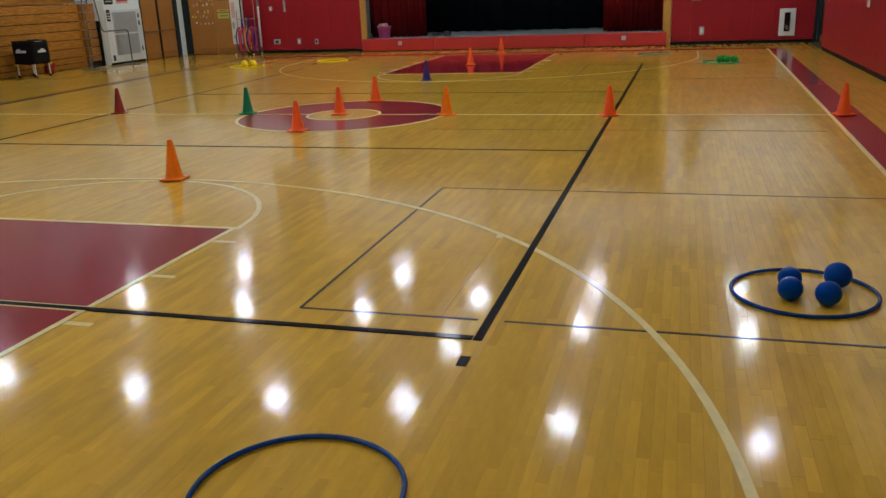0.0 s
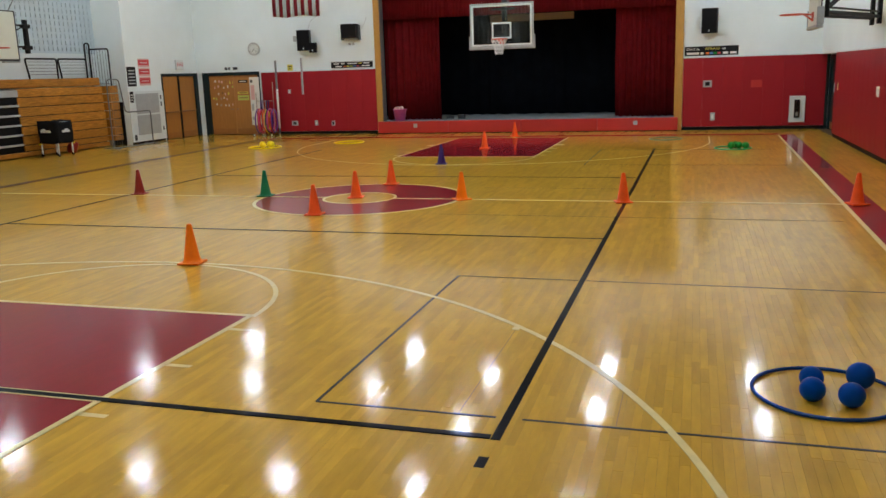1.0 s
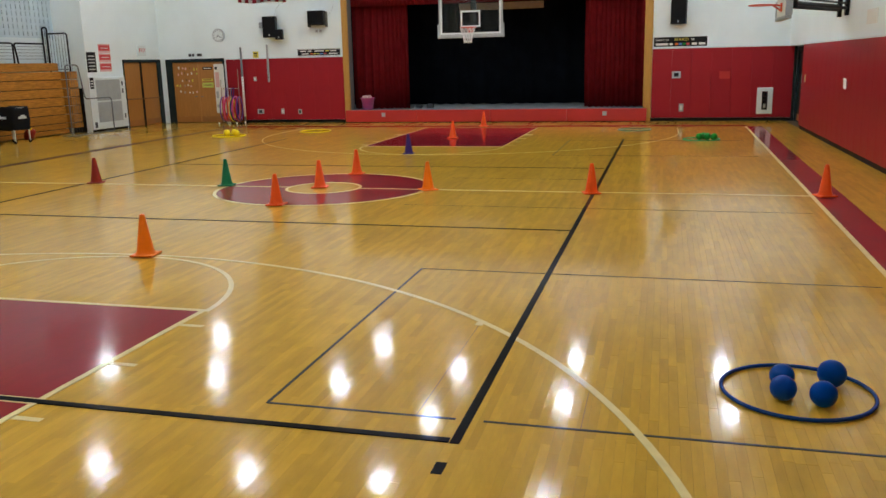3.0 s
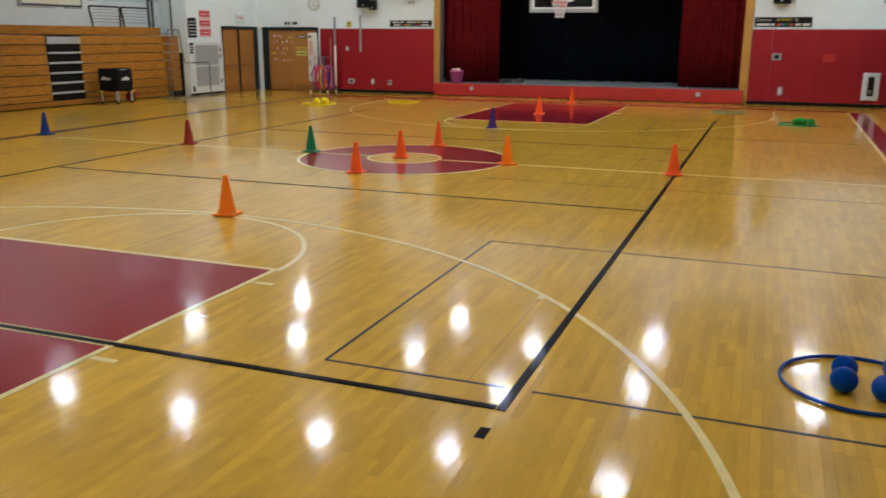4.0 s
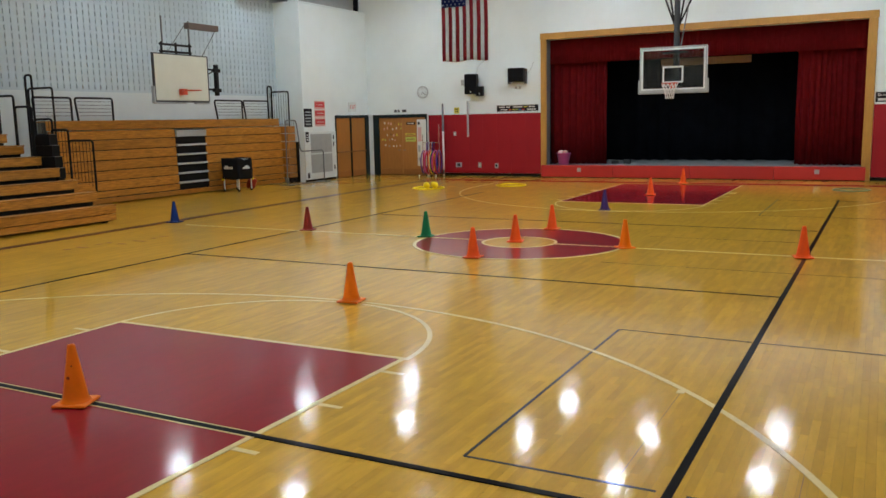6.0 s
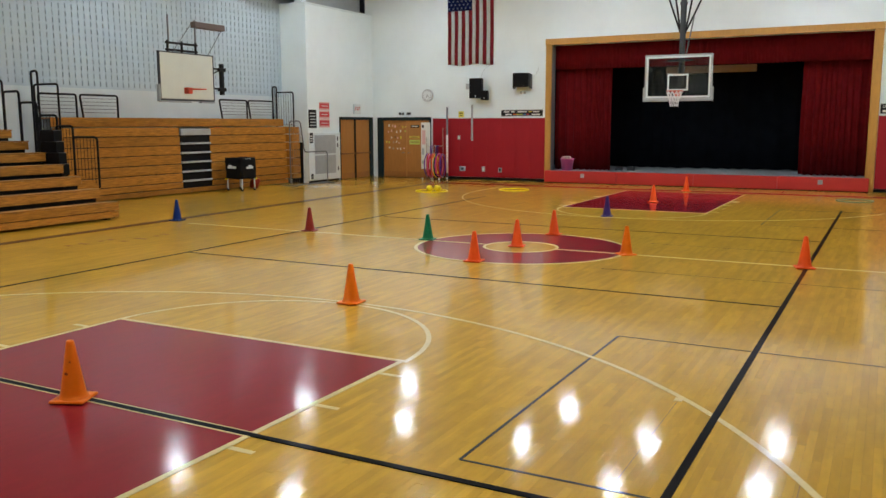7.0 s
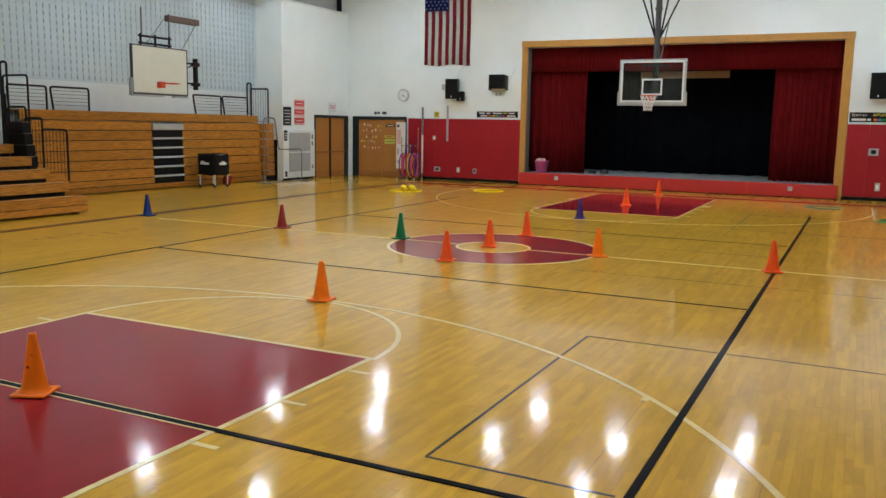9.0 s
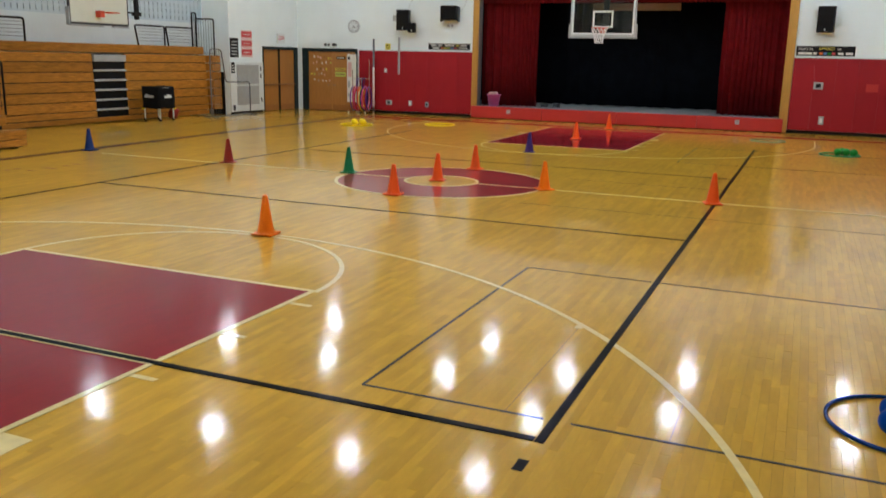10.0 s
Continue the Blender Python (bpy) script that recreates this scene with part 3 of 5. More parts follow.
lamp = high_bay((-12.1, 9.4, 7.6))
for x, y in ((-9.95, 13.1), (-7.9, 9.25), (-3.6, 13.1), (-3.8, 9.5), (-0.42, 11.3), (3.13, 13.05), (3.1, 9.4), (-0.4, 7.6), (7.7, 9.55), (7.68, 13.05),
             (-7.7, 3.1), (-3.9, 3.5), (-0.55, 3.8), (3.37, 3.6), (7.6, 3.45), (-12.0, 3.3),
             (-7.8, -2.7), (-3.85, -2.6), (-0.5, -2.4), (3.3, -2.5), (7.6, -2.6),
             (-7.8, -8.7), (-3.85, -8.6), (-0.5, -8.4), (3.3, -8.5),
             (-7.8, -14.2), (-3.85, -14.2), (3.3, -14.2)):
    copy_thing(lamp, pose(x, y, 7.6))


# ---- cones ----
def cone(material, colour, at, rz=0.0, h=0.47, marks=()):
    t = thing("traffic_cone", f"{colour} vinyl traffic cone on a square base", "traffic cone", "practice cones", at=at, rz=rz)
    part("base", box(B(), -0.135, 0.135, -0.135, 0.135, 0.0, 0.024, 0.012, 2), material, t)
    b = B()
    lathe(b, [(0.118, 0.022), (0.108, 0.030), (0.098, 0.05), (0.092, 0.075), (0.030, h - 0.012), (0.026, h), (0.017, h), (0.016, h - 0.06)], 28)
    body = part("body", b, material, t, smooth=True)
    for a, z, q in marks:
        rr = 0.092 - (z - 0.075) * 0.062 / (h - 0.087)
        m = B()
        bmesh.ops.create_icosphere(m, subdivisions=2, radius=q, matrix=Matrix.Translation((rr * math.cos(a), rr * math.sin(a), z)) @ Matrix.Rotation(a, 4, "Z") @ Matrix.Diagonal((0.12, 1, 1, 1)))
        part("scuff_mark", m, C_RED, body, "dark scuff mark")
    return t


for x, y, rz in ((0.0, -5.24, 8), (0.09, -9.2, 24), (-0.03, -1.80, 5), (-0.07, 0.0, 12), (-0.05, 1.78, 3), (1.89, -0.07, 40), (4.58, -0.13, 15), (8.0, -0.03, 20), (-0.02, 9.4, 6), (-0.02, 13.6, 30)):
    cone(C_ORANGE if y < -5 or 1.5 < x < 2 else C_REDORANGE, "bright orange" if y < -5 or 1.5 < x < 2 else "red-orange", (x, y, 0.008), rz, marks=((-1.75, 0.22, 0.014), (-1.3, 0.31, 0.007)) if y < -9 else ())
cone(C_GREEN, "dark green", (-1.88, 0.05, 0.008), 10)
cone(C_RED, "dark red", (-4.62, 0.1, 0.006), 15)
cone(C_BLUE, "deep blue", (-8.4, 0.25, 0.004), 5)
cone(C_PURPLE, "purple", (-0.1, 5.4, 0.004), 10)


# ---- hoops and balls ----
def hula(material, colour, x, y, r, tube=0.013, z=0.0):
    return solid("hula_hoop", pipe(B(), ring_pts(x, y, z + tube + 0.003, r, 64), tube, 10, True), material, f"{colour} plastic hula hoop lying flat on the floor", "hula hoop", group="hoops on the floor", smooth=True)


def ball(material, colour, x, y, r):
    b = B()
    bmesh.ops.create_uvsphere(b, u_segments=32, v_segments=20, radius=r, matrix=Matrix.Translation((x, y, r + 0.001)))
    t = solid("play_ball", b, material, f"{colour} rubber play ball resting on the floor inside a hoop", "ball", group=f"{colour} balls", smooth=True)
    return t


hula(H_BLUE, "blue", 6.50, -8.03, 0.45)
hula(H_BLUE, "blue", 4.20, -10.87, 0.45)
for x, y, r in ((6.40, -8.17, 0.079), (6.62, -8.225, 0.080), (6.725, -7.88, 0.088), (6.42, -7.95, 0.077)):
    ball(B_BLUE, "blue", x, y, r)
hula(H_YELLOW, "yellow", -7.25, 10.0, 0.50, 0.02)
for x, y in ((-7.36, 10.05), (-7.15, 10.16), (-7.24, 9.86), (-7.0, 9.98)):
    ball(H_YELLOW, "yellow", x, y, 0.10)
hula(H_YELLOW, "yellow", -5.1, 11.65, 0.48, 0.018)
hula(H_SAGE, "faded green", 4.83, 12.15, 0.47, 0.015)
hula(H_GREEN, "green", 6.6, 9.1, 0.45, 0.016)
for x, y in ((6.55, 9.0), (6.74, 9.05), (6.9, 8.98), (6.66, 9.2)):
    ball(B_GREEN, "green", x, y, 0.09)


# ---- folded bleacher against the west wall ----
def board(b, x0, x1, y0, y1, z0, z1):
    return box(b, x0, x1, y0, y1, z0, z1, 0.008)


FB_X, FB_Y0, FB_Y1 = -13.72, 1.35, 10.95
AY0, AY1 = 5.78, 7.08
folded = thing("folded_bleacher", "folded varnished pine bleacher closed against the wall", "bleacher")
part("carcass", box(B(), WEST + 0.02, FB_X - 0.10, FB_Y0, FB_Y1, 0.05, 2.0), BLACKSTEEL, folded, "black steel understructure")
ROWS_Z = [0.03, 0.19, 0.38, 0.66, 0.94, 1.23, 1.51, 1.80, 2.07, 2.33]
for k in range(9):
    z0, z1 = ROWS_Z[k], ROWS_Z[k + 1] - 0.022
    x1 = FB_X - 0.012 * k - (0.06 if k == 8 else 0)
    spans = [(FB_Y0, FB_Y1)] if k in (0, 8) else [(FB_Y0, AY0), (AY1, FB_Y1)]
    for a, c in spans:
        part("seat_board", board(B(), x1 - 0.04, x1, a, c, z0, z1), BLEACH, folded)
    if 1 <= k <= 7:
        part("end_board", board(B(), -14.0, -13.50 - 0.006 * k, FB_Y1 + 0.03, FB_Y1 + 0.47, z0, z1), BLEACH, folded)
part("top_seat", board(B(), WEST + 0.03, FB_X - 0.16, FB_Y0, FB_Y1, 2.29, 2.33), BLEACH, folded)
aisle = part("aisle_recess", box(B(), FB_X - 0.095, FB_X - 0.085, AY0, AY1, 0.25, 2.03), BLACKSTEEL, folded, "black recessed aisle with grey step nosings")
for k in range(6):
    z = 0.36 + 0.29 * k
    part("step_nosing", box(B(), FB_X - 0.085, FB_X - 0.01, AY0 + 0.01, AY1 - 0.01, z, z + (0.06 if k < 5 else 0.2), 0.006), LOUVRE, aisle)


def guard(name, p0, p1, z0a, z0b, z1, material=BLACKSTEEL, bars=5, horizontal=False, slant=0.0, label="black steel bleacher guard rail with thin infill bars", r=0.026):
    """A guard rail between two foot points: an outer tube with rounded corners and thin infill bars."""
    t = thing(name, label, "railing", "bleacher rails")
    (x0, y0), (x1, y1) = p0, p1
    part("rail_tube", pipe(B(), fillet([(x0, y0, z0a), (x0 + slant * (x1 - x0), y0 + slant * (y1 - y0), z1), (x1, y1, z1), (x1, y1, z0b)], 0.09, 5), r), material, t)
    for i in range(1, bars + 1):
        f = i / (bars + 1)
        if horizontal:
            z = z0a + 0.04 + (z1 - z0a - 0.04) * f
            pts = [(x0, y0, z), (x1, y1, z)]
        else:
            x, y = x0 + (x1 - x0) * f, y0 + (y1 - y0) * f
            pts = [(x, y, z0a + (z0b - z0a) * f + 0.06), (x, y, z1)]
        part("infill_bar", pipe(B(), pts, 0.006, 6), material, t)
    if not horizontal and z0a == z0b and bars:
        part("bottom_rail", pipe(B(), [(x0, y0, z0a + 0.07), (x1, y1, z0b + 0.07)], 0.010, 6), material, t)
    return t


for a, c, lean in ((1.22, 2.36, -0.03), (2.56, 3.75, -0.07), (8.04, 9.27, -0.10), (9.44, 10.66, -0.09)):
    guard("back_rail", (-14.1, a), (-14.1, c), 2.33, 2.33, 2.95, bars=5, horizontal=True, slant=lean, r=0.028)
guard("end_rail", (-14.22, 11.0), (-13.45, 11.0), 2.05, 2.05, 3.28, bars=6)
guard("end_rail", (-14.3, 10.9), (-14.12, 10.9), 2.33, 2.33, 3.48, bars=1)

part("end_panel", box(B(), -13.95, -13.42, 11.435, 11.485, 0.0, 1.48, 0.03, 3), BLACKSTEEL, folded, "black rounded end panel")

# grey stand-alone hand rail in front of the corner
t = thing("hand_rail", "grey steel stepped hand rail standing on the floor", "railing")
X = -12.72
part("rail_tube", pipe(B(), fillet([(X, 9.82, 0.03), (X, 9.82, 2.25), (X, 10.42, 2.25), (X, 10.62, 1.16), (X, 11.98, 1.16), (X, 11.98, 0.03)], 0.14, 6), 0.022), GREYSTEEL, t)
for y in (9.82, 11.98):
    part("foot_bar", pipe(B(), [(X - 0.35, y, 0.022), (X + 0.3, y, 0.022)], 0.02), GREYSTEEL, t)
part("base_bar", pipe(B(), [(X, 9.82, 0.022), (X, 11.98, 0.022)], 0.018), GREYSTEEL, t)
for i in range(4):
    part("infill_bar", pipe(B(), [(X, 9.93 + 0.12 * i, 0.05), (X, 9.93 + 0.12 * i, 2.23)], 0.005, 6), GREYSTEEL, t)

# ---- opened bleacher rows ----
opened = thing("open_bleacher", "opened varnished pine bleacher with stepped rows", "bleacher")
OY0, OY1 = -9.0, -0.08
for k in range(7):
    xf, zt = -9.85 - 0.6 * k, 0.40 + 0.27 * k
    if k == 0:
        part("riser_board", board(B(), xf - 0.05, xf - 0.01, OY0, OY1, 0.05, 0.19), BLEACH, opened)
        part("riser_board", board(B(), xf - 0.04, xf, OY0, OY1, 0.205, zt - 0.03), BLEACH, opened)
    else:
        part("riser_board", board(B(), xf - 0.04, xf, OY0, OY1, zt - 0.21, zt - 0.03), BLEACH, opened)
    part("seat_board", board(B(), xf - 0.30, xf + 0.006, OY0, OY1 + 0.02, zt - 0.028, zt), BLEACH, opened)
    part("foot_deck", box(B(), xf - 0.66, xf - 0.30, OY0, OY1 - 0.02, zt - 0.10, zt - 0.06), BLACKSTEEL if k > 1 else BLEACH, opened)
    part("row_carcass", box(B(), xf - 0.62, xf - 0.10, OY0, OY1 - 0.04, 0.03, zt - 0.11), BLACKSTEEL, opened)
part("understructure", box(B(), WEST + 0.05, -13.4, OY0, OY1 - 0.1, 0.05, 1.75), BLACKSTEEL, opened, "black steel understructure")
part("wheel_channel", box(B(), -14.2, -9.92, OY1 - 0.3, OY1 - 0.2, 0.0, 0.05), BLACKSTEEL, opened)
# black steel end steps between the opened and the folded rows
steps = thing("aisle_stairs", "black steel aisle steps with grey nosings at the bleacher end", "stairs")
for k in range(4):
    x, z = -11.74 - 0.07 * k, 1.20 + 0.265 * k
    st = part("step", box(B(), x - 0.62, x, -0.06, 0.16, z - 0.255, z, 0.006), BLACKSTEEL, steps)
    part("nosing", box(B(), x - 0.05, x + 0.008, -0.05, 0.15, z + 0.001, z + 0.014), GREYSTEEL, st)
part("stair_frame", box(B(), -12.5, -11.78, -0.03, 0.14, 0.04, 0.945), BLACKSTEEL, steps)
part("foot", box(B(), -12.5, -11.78, 0.0, 0.08, 0.0, 0.04), BLACKSTEEL, steps)
guard("aisle_rail", (-11.62, 0.22), (-10.80, 0.22), 0.94, 0.66, 1.84, bars=6)
guard("aisle_rail", (-12.20, 0.22), (-11.62, 0.22), 1.2, 0.94, 2.10, bars=4, r=0.028)
guard("aisle_rail", (-12.82, 0.25), (-12.20, 0.25), 1.5, 1.2, 2.36, bars=4, r=0.028)
guard("aisle_rail", (-13.70, 0.8), (-12.80, 0.8), 0.0, 1.2, 3.14, bars=0)
guard("aisle_rail", (-14.08, 1.02), (-13.84, 1.02), 0.0, 0.0, 3.50, bars=0, r=0.029)
guard("aisle_rail", (-12.95, -0.16), (-12.35, -0.16), 1.75, 1.5, 2.66, bars=0, r=0.029)
guard("aisle_rail", (-13.55, -0.16), (-12.97, -0.16), 2.0, 1.75, 2.93, bars=0, r=0.029)
guard("aisle_rail", (-14.15, -0.16), (-13.57, -0.16), 2.0, 2.0, 3.2, bars=0, r=0.029)


# ---- equipment cart by the bleacher ----
cart = thing("equipment_cart", "wheeled metal cart hung with black nylon bags", "cart")
CX0, CX1, CY0, CY1 = -13.38, -12.70, 7.30, 7.98
for x in (CX0 + 0.04, CX1 - 0.04):
    for y in (CY0 + 0.04, CY1 - 0.04):
        leg = part("leg", pipe(B(), [(x, y, 0.06), (x, y, 1.0)], 0.022), WHITEPLASTIC, cart, "pale metal leg")
        b = lathe(B(), [(0.045, -0.015), (0.05, 0.0), (0.045, 0.015)], 16)
        bmesh.ops.transform(b, matrix=pose(x, y, 0.05, 0, 90, 0), verts=b.verts[:])
        part("caster", b, BLACKRUB, leg)
part("top_frame", pipe(B(), [(CX0 + 0.04, CY0 + 0.04, 1.03), (CX1 - 0.04, CY0 + 0.04, 1.03), (CX1 - 0.04, CY1 - 0.04, 1.03), (CX0 + 0.04, CY1 - 0.04, 1.03)], 0.018, 8, True), CHROME, cart)
b = box(B(), CX0, CX1, CY0, CY1, 0.40, 1.08)
bmesh.ops.subdivide_edges(b, edges=b.edges[:], cuts=7, use_grid_fill=True)
for v in b.verts:
    n = noise.noise_vector(v.co * 4.1)
    f = (v.co.z - 0.40) / 0.68
    v.co += Vector((n.x * 0.03, n.y * 0.03, n.z * 0.03 - 0.05 * f * math.sin((v.co.y - CY0) / 0.66 * math.pi)))
bag = part("nylon_bag", b, BAGBLACK, cart, "sagging black nylon bag", smooth=True)
for side in (0, 1):
    b = B()
    if side == 0:
        box(b, CX1 + 0.03, CX1 + 0.05, 7.48, 7.80, 0.72, 0.79, 0.02, 2)
        box(b, CX1 + 0.03, CX1 + 0.052, 7.58, 7.74, 0.78, 0.83, 0.015, 2)
    else:
        box(b, -13.25, -12.90, CY0 - 0.05, CY0 - 0.03, 0.73, 0.80, 0.02, 2)
        box(b, -13.22, -13.08, CY0 - 0.052, CY0 - 0.03, 0.79, 0.84, 0.015, 2)
    part("white_patch", b, WHITEPLASTIC, bag, "white printed patch")
for x, y in ((CX0 + 0.02, CY0), (CX1 - 0.02, CY1)):
    part("corner_clamp", box(B(), x - 0.04, x + 0.04, y - 0.04, y + 0.04, 0.36, 0.41, 0.012), H_YELLOW, cart, "yellow plastic clamp")
b = B()
bmesh.ops.create_icosphere(b, subdivisions=3, radius=0.2, matrix=Matrix.Translation((-13.0, 8.25, 0.2)) @ Matrix.Diagonal((0.8, 0.9, 0.95, 1)))
for v in b.verts:
    v.co += noise.noise_vector(v.co * 5) * 0.06
    v.co.z = max(v.co.z, 0.004)
solid("ball_bag", b, C_RED, "dark red mesh bag slumped beside the cart", "bag", smooth=True)

# ---- air conditioner by the corner doors ----
ac = thing("air_conditioner", "tall white wall-side ventilation unit with grey louvres", "air conditioner")
AX = BUMP + 0.07
part("cabinet", box(B(), BUMP + 0.016, AX, 11.53, 13.42, 0.07, 1.66, 0.015, 2), WHITEPLASTIC, ac)
part("plinth", box(B(), BUMP + 0.016, AX - 0.03, 11.55, 13.39, 0.0, 0.07), BLACKRUB, ac)
for z0, z1 in ((0.28, 0.90), (0.95, 1.58)):
    gr = part("grille", box(B(), AX, AX + 0.008, 11.86, 13.12, z0, z1), LOUVRE, ac)
    n = int((z1 - z0) / 0.045)
    for i in range(n):
        z = z0 + 0.02 + i * 0.045
        part("slat", box(B(), AX + 0.008, AX + 0.02, 11.88, 13.10, z, z + 0.022), LOUVRE, gr)
for y, z in ((13.24, 1.45), (13.24, 1.22), (13.26, 0.42)):
    part("latch", box(B(), AX, AX + 0.02, y - 0.03, y + 0.03, z - 0.07, z + 0.07, 0.008), DARKGREY, ac)
part("control_panel", box(B(), AX, AX + 0.01, 11.58, 11.76, 1.32, 1.66, 0.004), BLACKPAPER, ac, "black control label with pale print")
part("drain_cover", box(B(), AX, AX + 0.015, 11.62, 11.74, 0.12, 0.30, 0.01), DARKGREY, ac)
for i in range(3):
    b = B()
    box(b, AX + 0.0105, AX + 0.012, 11.60, 11.73, 1.38 + 0.08 * i, 1.41 + 0.08 * i)
    part("label_bar", b, PAPER, ac)

ac.matrix_basis = Matrix.Translation((0, -0.05 * 13.42, 0)) @ Matrix.Diagonal((1, 1.05, 1.10, 1))

# ---- signs and fittings on the corner wall ----
def bars(parent, face, along, rows, material, th=0.003):
    """Flat bars for print that cannot be read. face: (axis, plane, outward sign)."""
    ax, p, s = face
    for a0, a1, z0, z1 in rows:
        b = B()
        if ax == "x":
            box(b, p, p + s * th, a0, a1, z0, z1)
        else:
            box(b, a0, a1, p, p + s * th, z0, z1)
        part("print_bar", b, material, parent)


sg = tagged(part("notice_board", box(B(), BUMP, BUMP + 0.02, 11.54, 12.00, 2.00, 2.67), BLACKPAPER), "black wall notice with rows of pale print", "sign")
bars(sg, ("x", BUMP + 0.02, 1), "y", [(11.60, 11.94, 2.08 + 0.11 * i, 2.12 + 0.11 * i) for i in range(5)], LOUVRE)
for z0, z1 in ((2.65, 2.95), (2.34, 2.63), (2.02, 2.32)):
    sg = tagged(part("notice", box(B(), BUMP, BUMP + 0.012, 12.20, 12.83, z0, z1), PINKPAPER), "red and white printed safety notice on the wall", "sign", "stack of red notices")
    bars(sg, ("x", BUMP + 0.012, 1), "y", [(12.21, 12.82, z0 + 0.07, z1 - 0.04)], REDPAPER)
    bars(sg, ("x", BUMP + 0.016, 1), "y", [(12.32, 12.72, z0 + 0.15, z0 + 0.17)], PAPER)
ex = thing("exit_sign", "small white exit sign with red lettering", "exit sign")
part("casing", box(B(), BUMP, BUMP + 0.07, 14.42, 14.90, 2.55, 2.92, 0.01), WHITEPLASTIC, ex)


def text(body, size, m, material, parent, label):
    cu = bpy.data.curves.new("lettering", "FONT")
    cu.body, cu.size, cu.extrude, cu.align_x, cu.align_y = body, size, 0.002, "CENTER", "CENTER"
    tmp = bpy.data.objects.new("lettering", cu)
    scene.collection.objects.link(tmp)
    bpy.context.view_layer.update()
    me = bpy.data.meshes.new_from_object(tmp.evaluated_get(bpy.context.evaluated_depsgraph_get()))
    bpy.data.objects.remove(tmp)
    me.transform(m)
    me.materials.clear()
    me.materials.append(material)
    ob = new("lettering", me)
    ob.parent = parent
    return tagged(ob, label)


text("EXIT", 0.2, pose(BUMP + 0.075, 14.66, 2.74, 90, 0, 90), REDPAPER, ex, "red letters")

# papers on the doors of the stage wall
PY = NORTH + 0.03
papers = [PAPER, PINKPAPER, GREENPAPER, BROWNPAPER, TAN, PAPER, YELLOWPAPER]
rnd = random.Random(5)
for row, (z, xs) in enumerate(((2.05, (-12.45, -12.28, -12.12, -11.95, -11.8, -11.66)), (1.86, (-12.5, -12.32, -12.18, -12.05, -11.9, -11.7)), (1.62, (-12.3, -12.14, -12.0, -11.86)), (1.42, (-12.55, -12.45, -12.2, -12.08, -11.95)), (1.18, (-12.42, -12.24, -12.05, -11.92, -11.76)))):
    for x in xs:
        w, h = rnd.uniform(0.018, 0.04), rnd.uniform(0.025, 0.05)
        x += rnd.uniform(-0.03, 0.03)
        z2 = z + rnd.uniform(-0.04, 0.04)
        solid("paper_note", box(B(), x - w, x + w, PY - 0.004, PY - 0.001, z2 - h, z2 + h), papers[rnd.randrange(7)], "small coloured paper note taped to the door", "paper note", group="notes on the door")
for x0, x1, z0, z1, m_, l_ in ((-11.42, -11.02, 2.0, 2.1, BLACKPAPER, "black printed strip taped to the door"), (-11.48, -11.02, 1.58, 1.66, YELLOWPAPER, "yellow printed strip taped to the door"), (-11.48, -11.0, 1.33, 1.52, GREENPAPER, "lime green printed sheet taped to the door")):
    s_ = solid("paper_strip", box(B(), x0, x1, PY - 0.004, PY - 0.001, z0, z1), m_, l_, "paper sign")
    bars(s_, ("y", PY - 0.004, -1), "x", [(x0 + 0.05, x1 - 0.05, (z0 + z1) / 2 - 0.015, (z0 + z1) / 2 + 0.015)], PAPER if m_ is BLACKPAPER else BROWNPAPER)
for x, w in ((-11.87, 0.05), (-11.73, 0.035), (-11.47, 0.09)):
    solid("alarm_box", box(B(), x - w, x + w, NORTH - 0.06, NORTH, 2.5, 2.6, 0.01), DARKGREY if w < 0.1 else LOUVRE, "small alarm sensor fixed over the doors", "sensor")

# ---- hoop rack ----
rack = thing("hoop_rack", "wheeled metal rack holding a row of coloured hula hoops", "rack")
RX, RY = -9.95, 15.2
for dx in (-0.36, 0.36):
    part("post", pipe(B(), [(RX + dx, RY, 0.08), (RX + dx, RY, 1.62 if dx < 0 else 2.0)], 0.016), CHROME, rack)
    part("foot_bar", pipe(B(), [(RX + dx, RY - 0.33, 0.08), (RX + dx, RY + 0.33, 0.08)], 0.016), CHROME, rack)
    for dy in (-0.33, 0.33):
        b = B()
        lathe(b, [(0.04, -0.012), (0.045, 0), (0.04, 0.012)], 14)
        bmesh.ops.transform(b, matrix=pose(RX + dx, RY + dy, 0.046, 0, 90, 0), verts=b.verts[:])
        part("caster", b, WHITEPLASTIC, rack)
part("top_bar", pipe(B(), [(RX - 0.36, RY, 1.30), (RX + 0.36, RY, 1.30)], 0.016), CHROME, rack)
part("base_bar", pipe(B(), [(RX - 0.36, RY, 0.08), (RX + 0.36, RY, 0.08)], 0.016), CHROME, rack)
cols = [H_PURPLE, H_RED, H_PINK, H_RED, H_ORANGE, H_YELLOW, H_BLUE, H_PINK, H_RED, H_PURPLE]
names = ["purple", "red", "pink", "red", "orange", "yellow", "blue", "pink", "red", "purple"]
for i, (m_, n_) in enumerate(zip(cols, names)):
    x = RX - 0.33 + 0.073 * i
    b = pipe(B(), ring_pts(0, 0, 0, 0.43, 40, "x"), 0.023, 8, True)
    bmesh.ops.transform(b, matrix=pose(x, RY + 0.02, 0.56 + 0.02 * math.sin(i * 2.1), 0, 0, 12 + 4 * math.sin(i * 1.7)), verts=b.verts[:])
    solid("hula_hoop", b, m_, f"{n_} plastic hula hoop standing in the rack", "hula hoop", group="hoops in the rack", smooth=True)
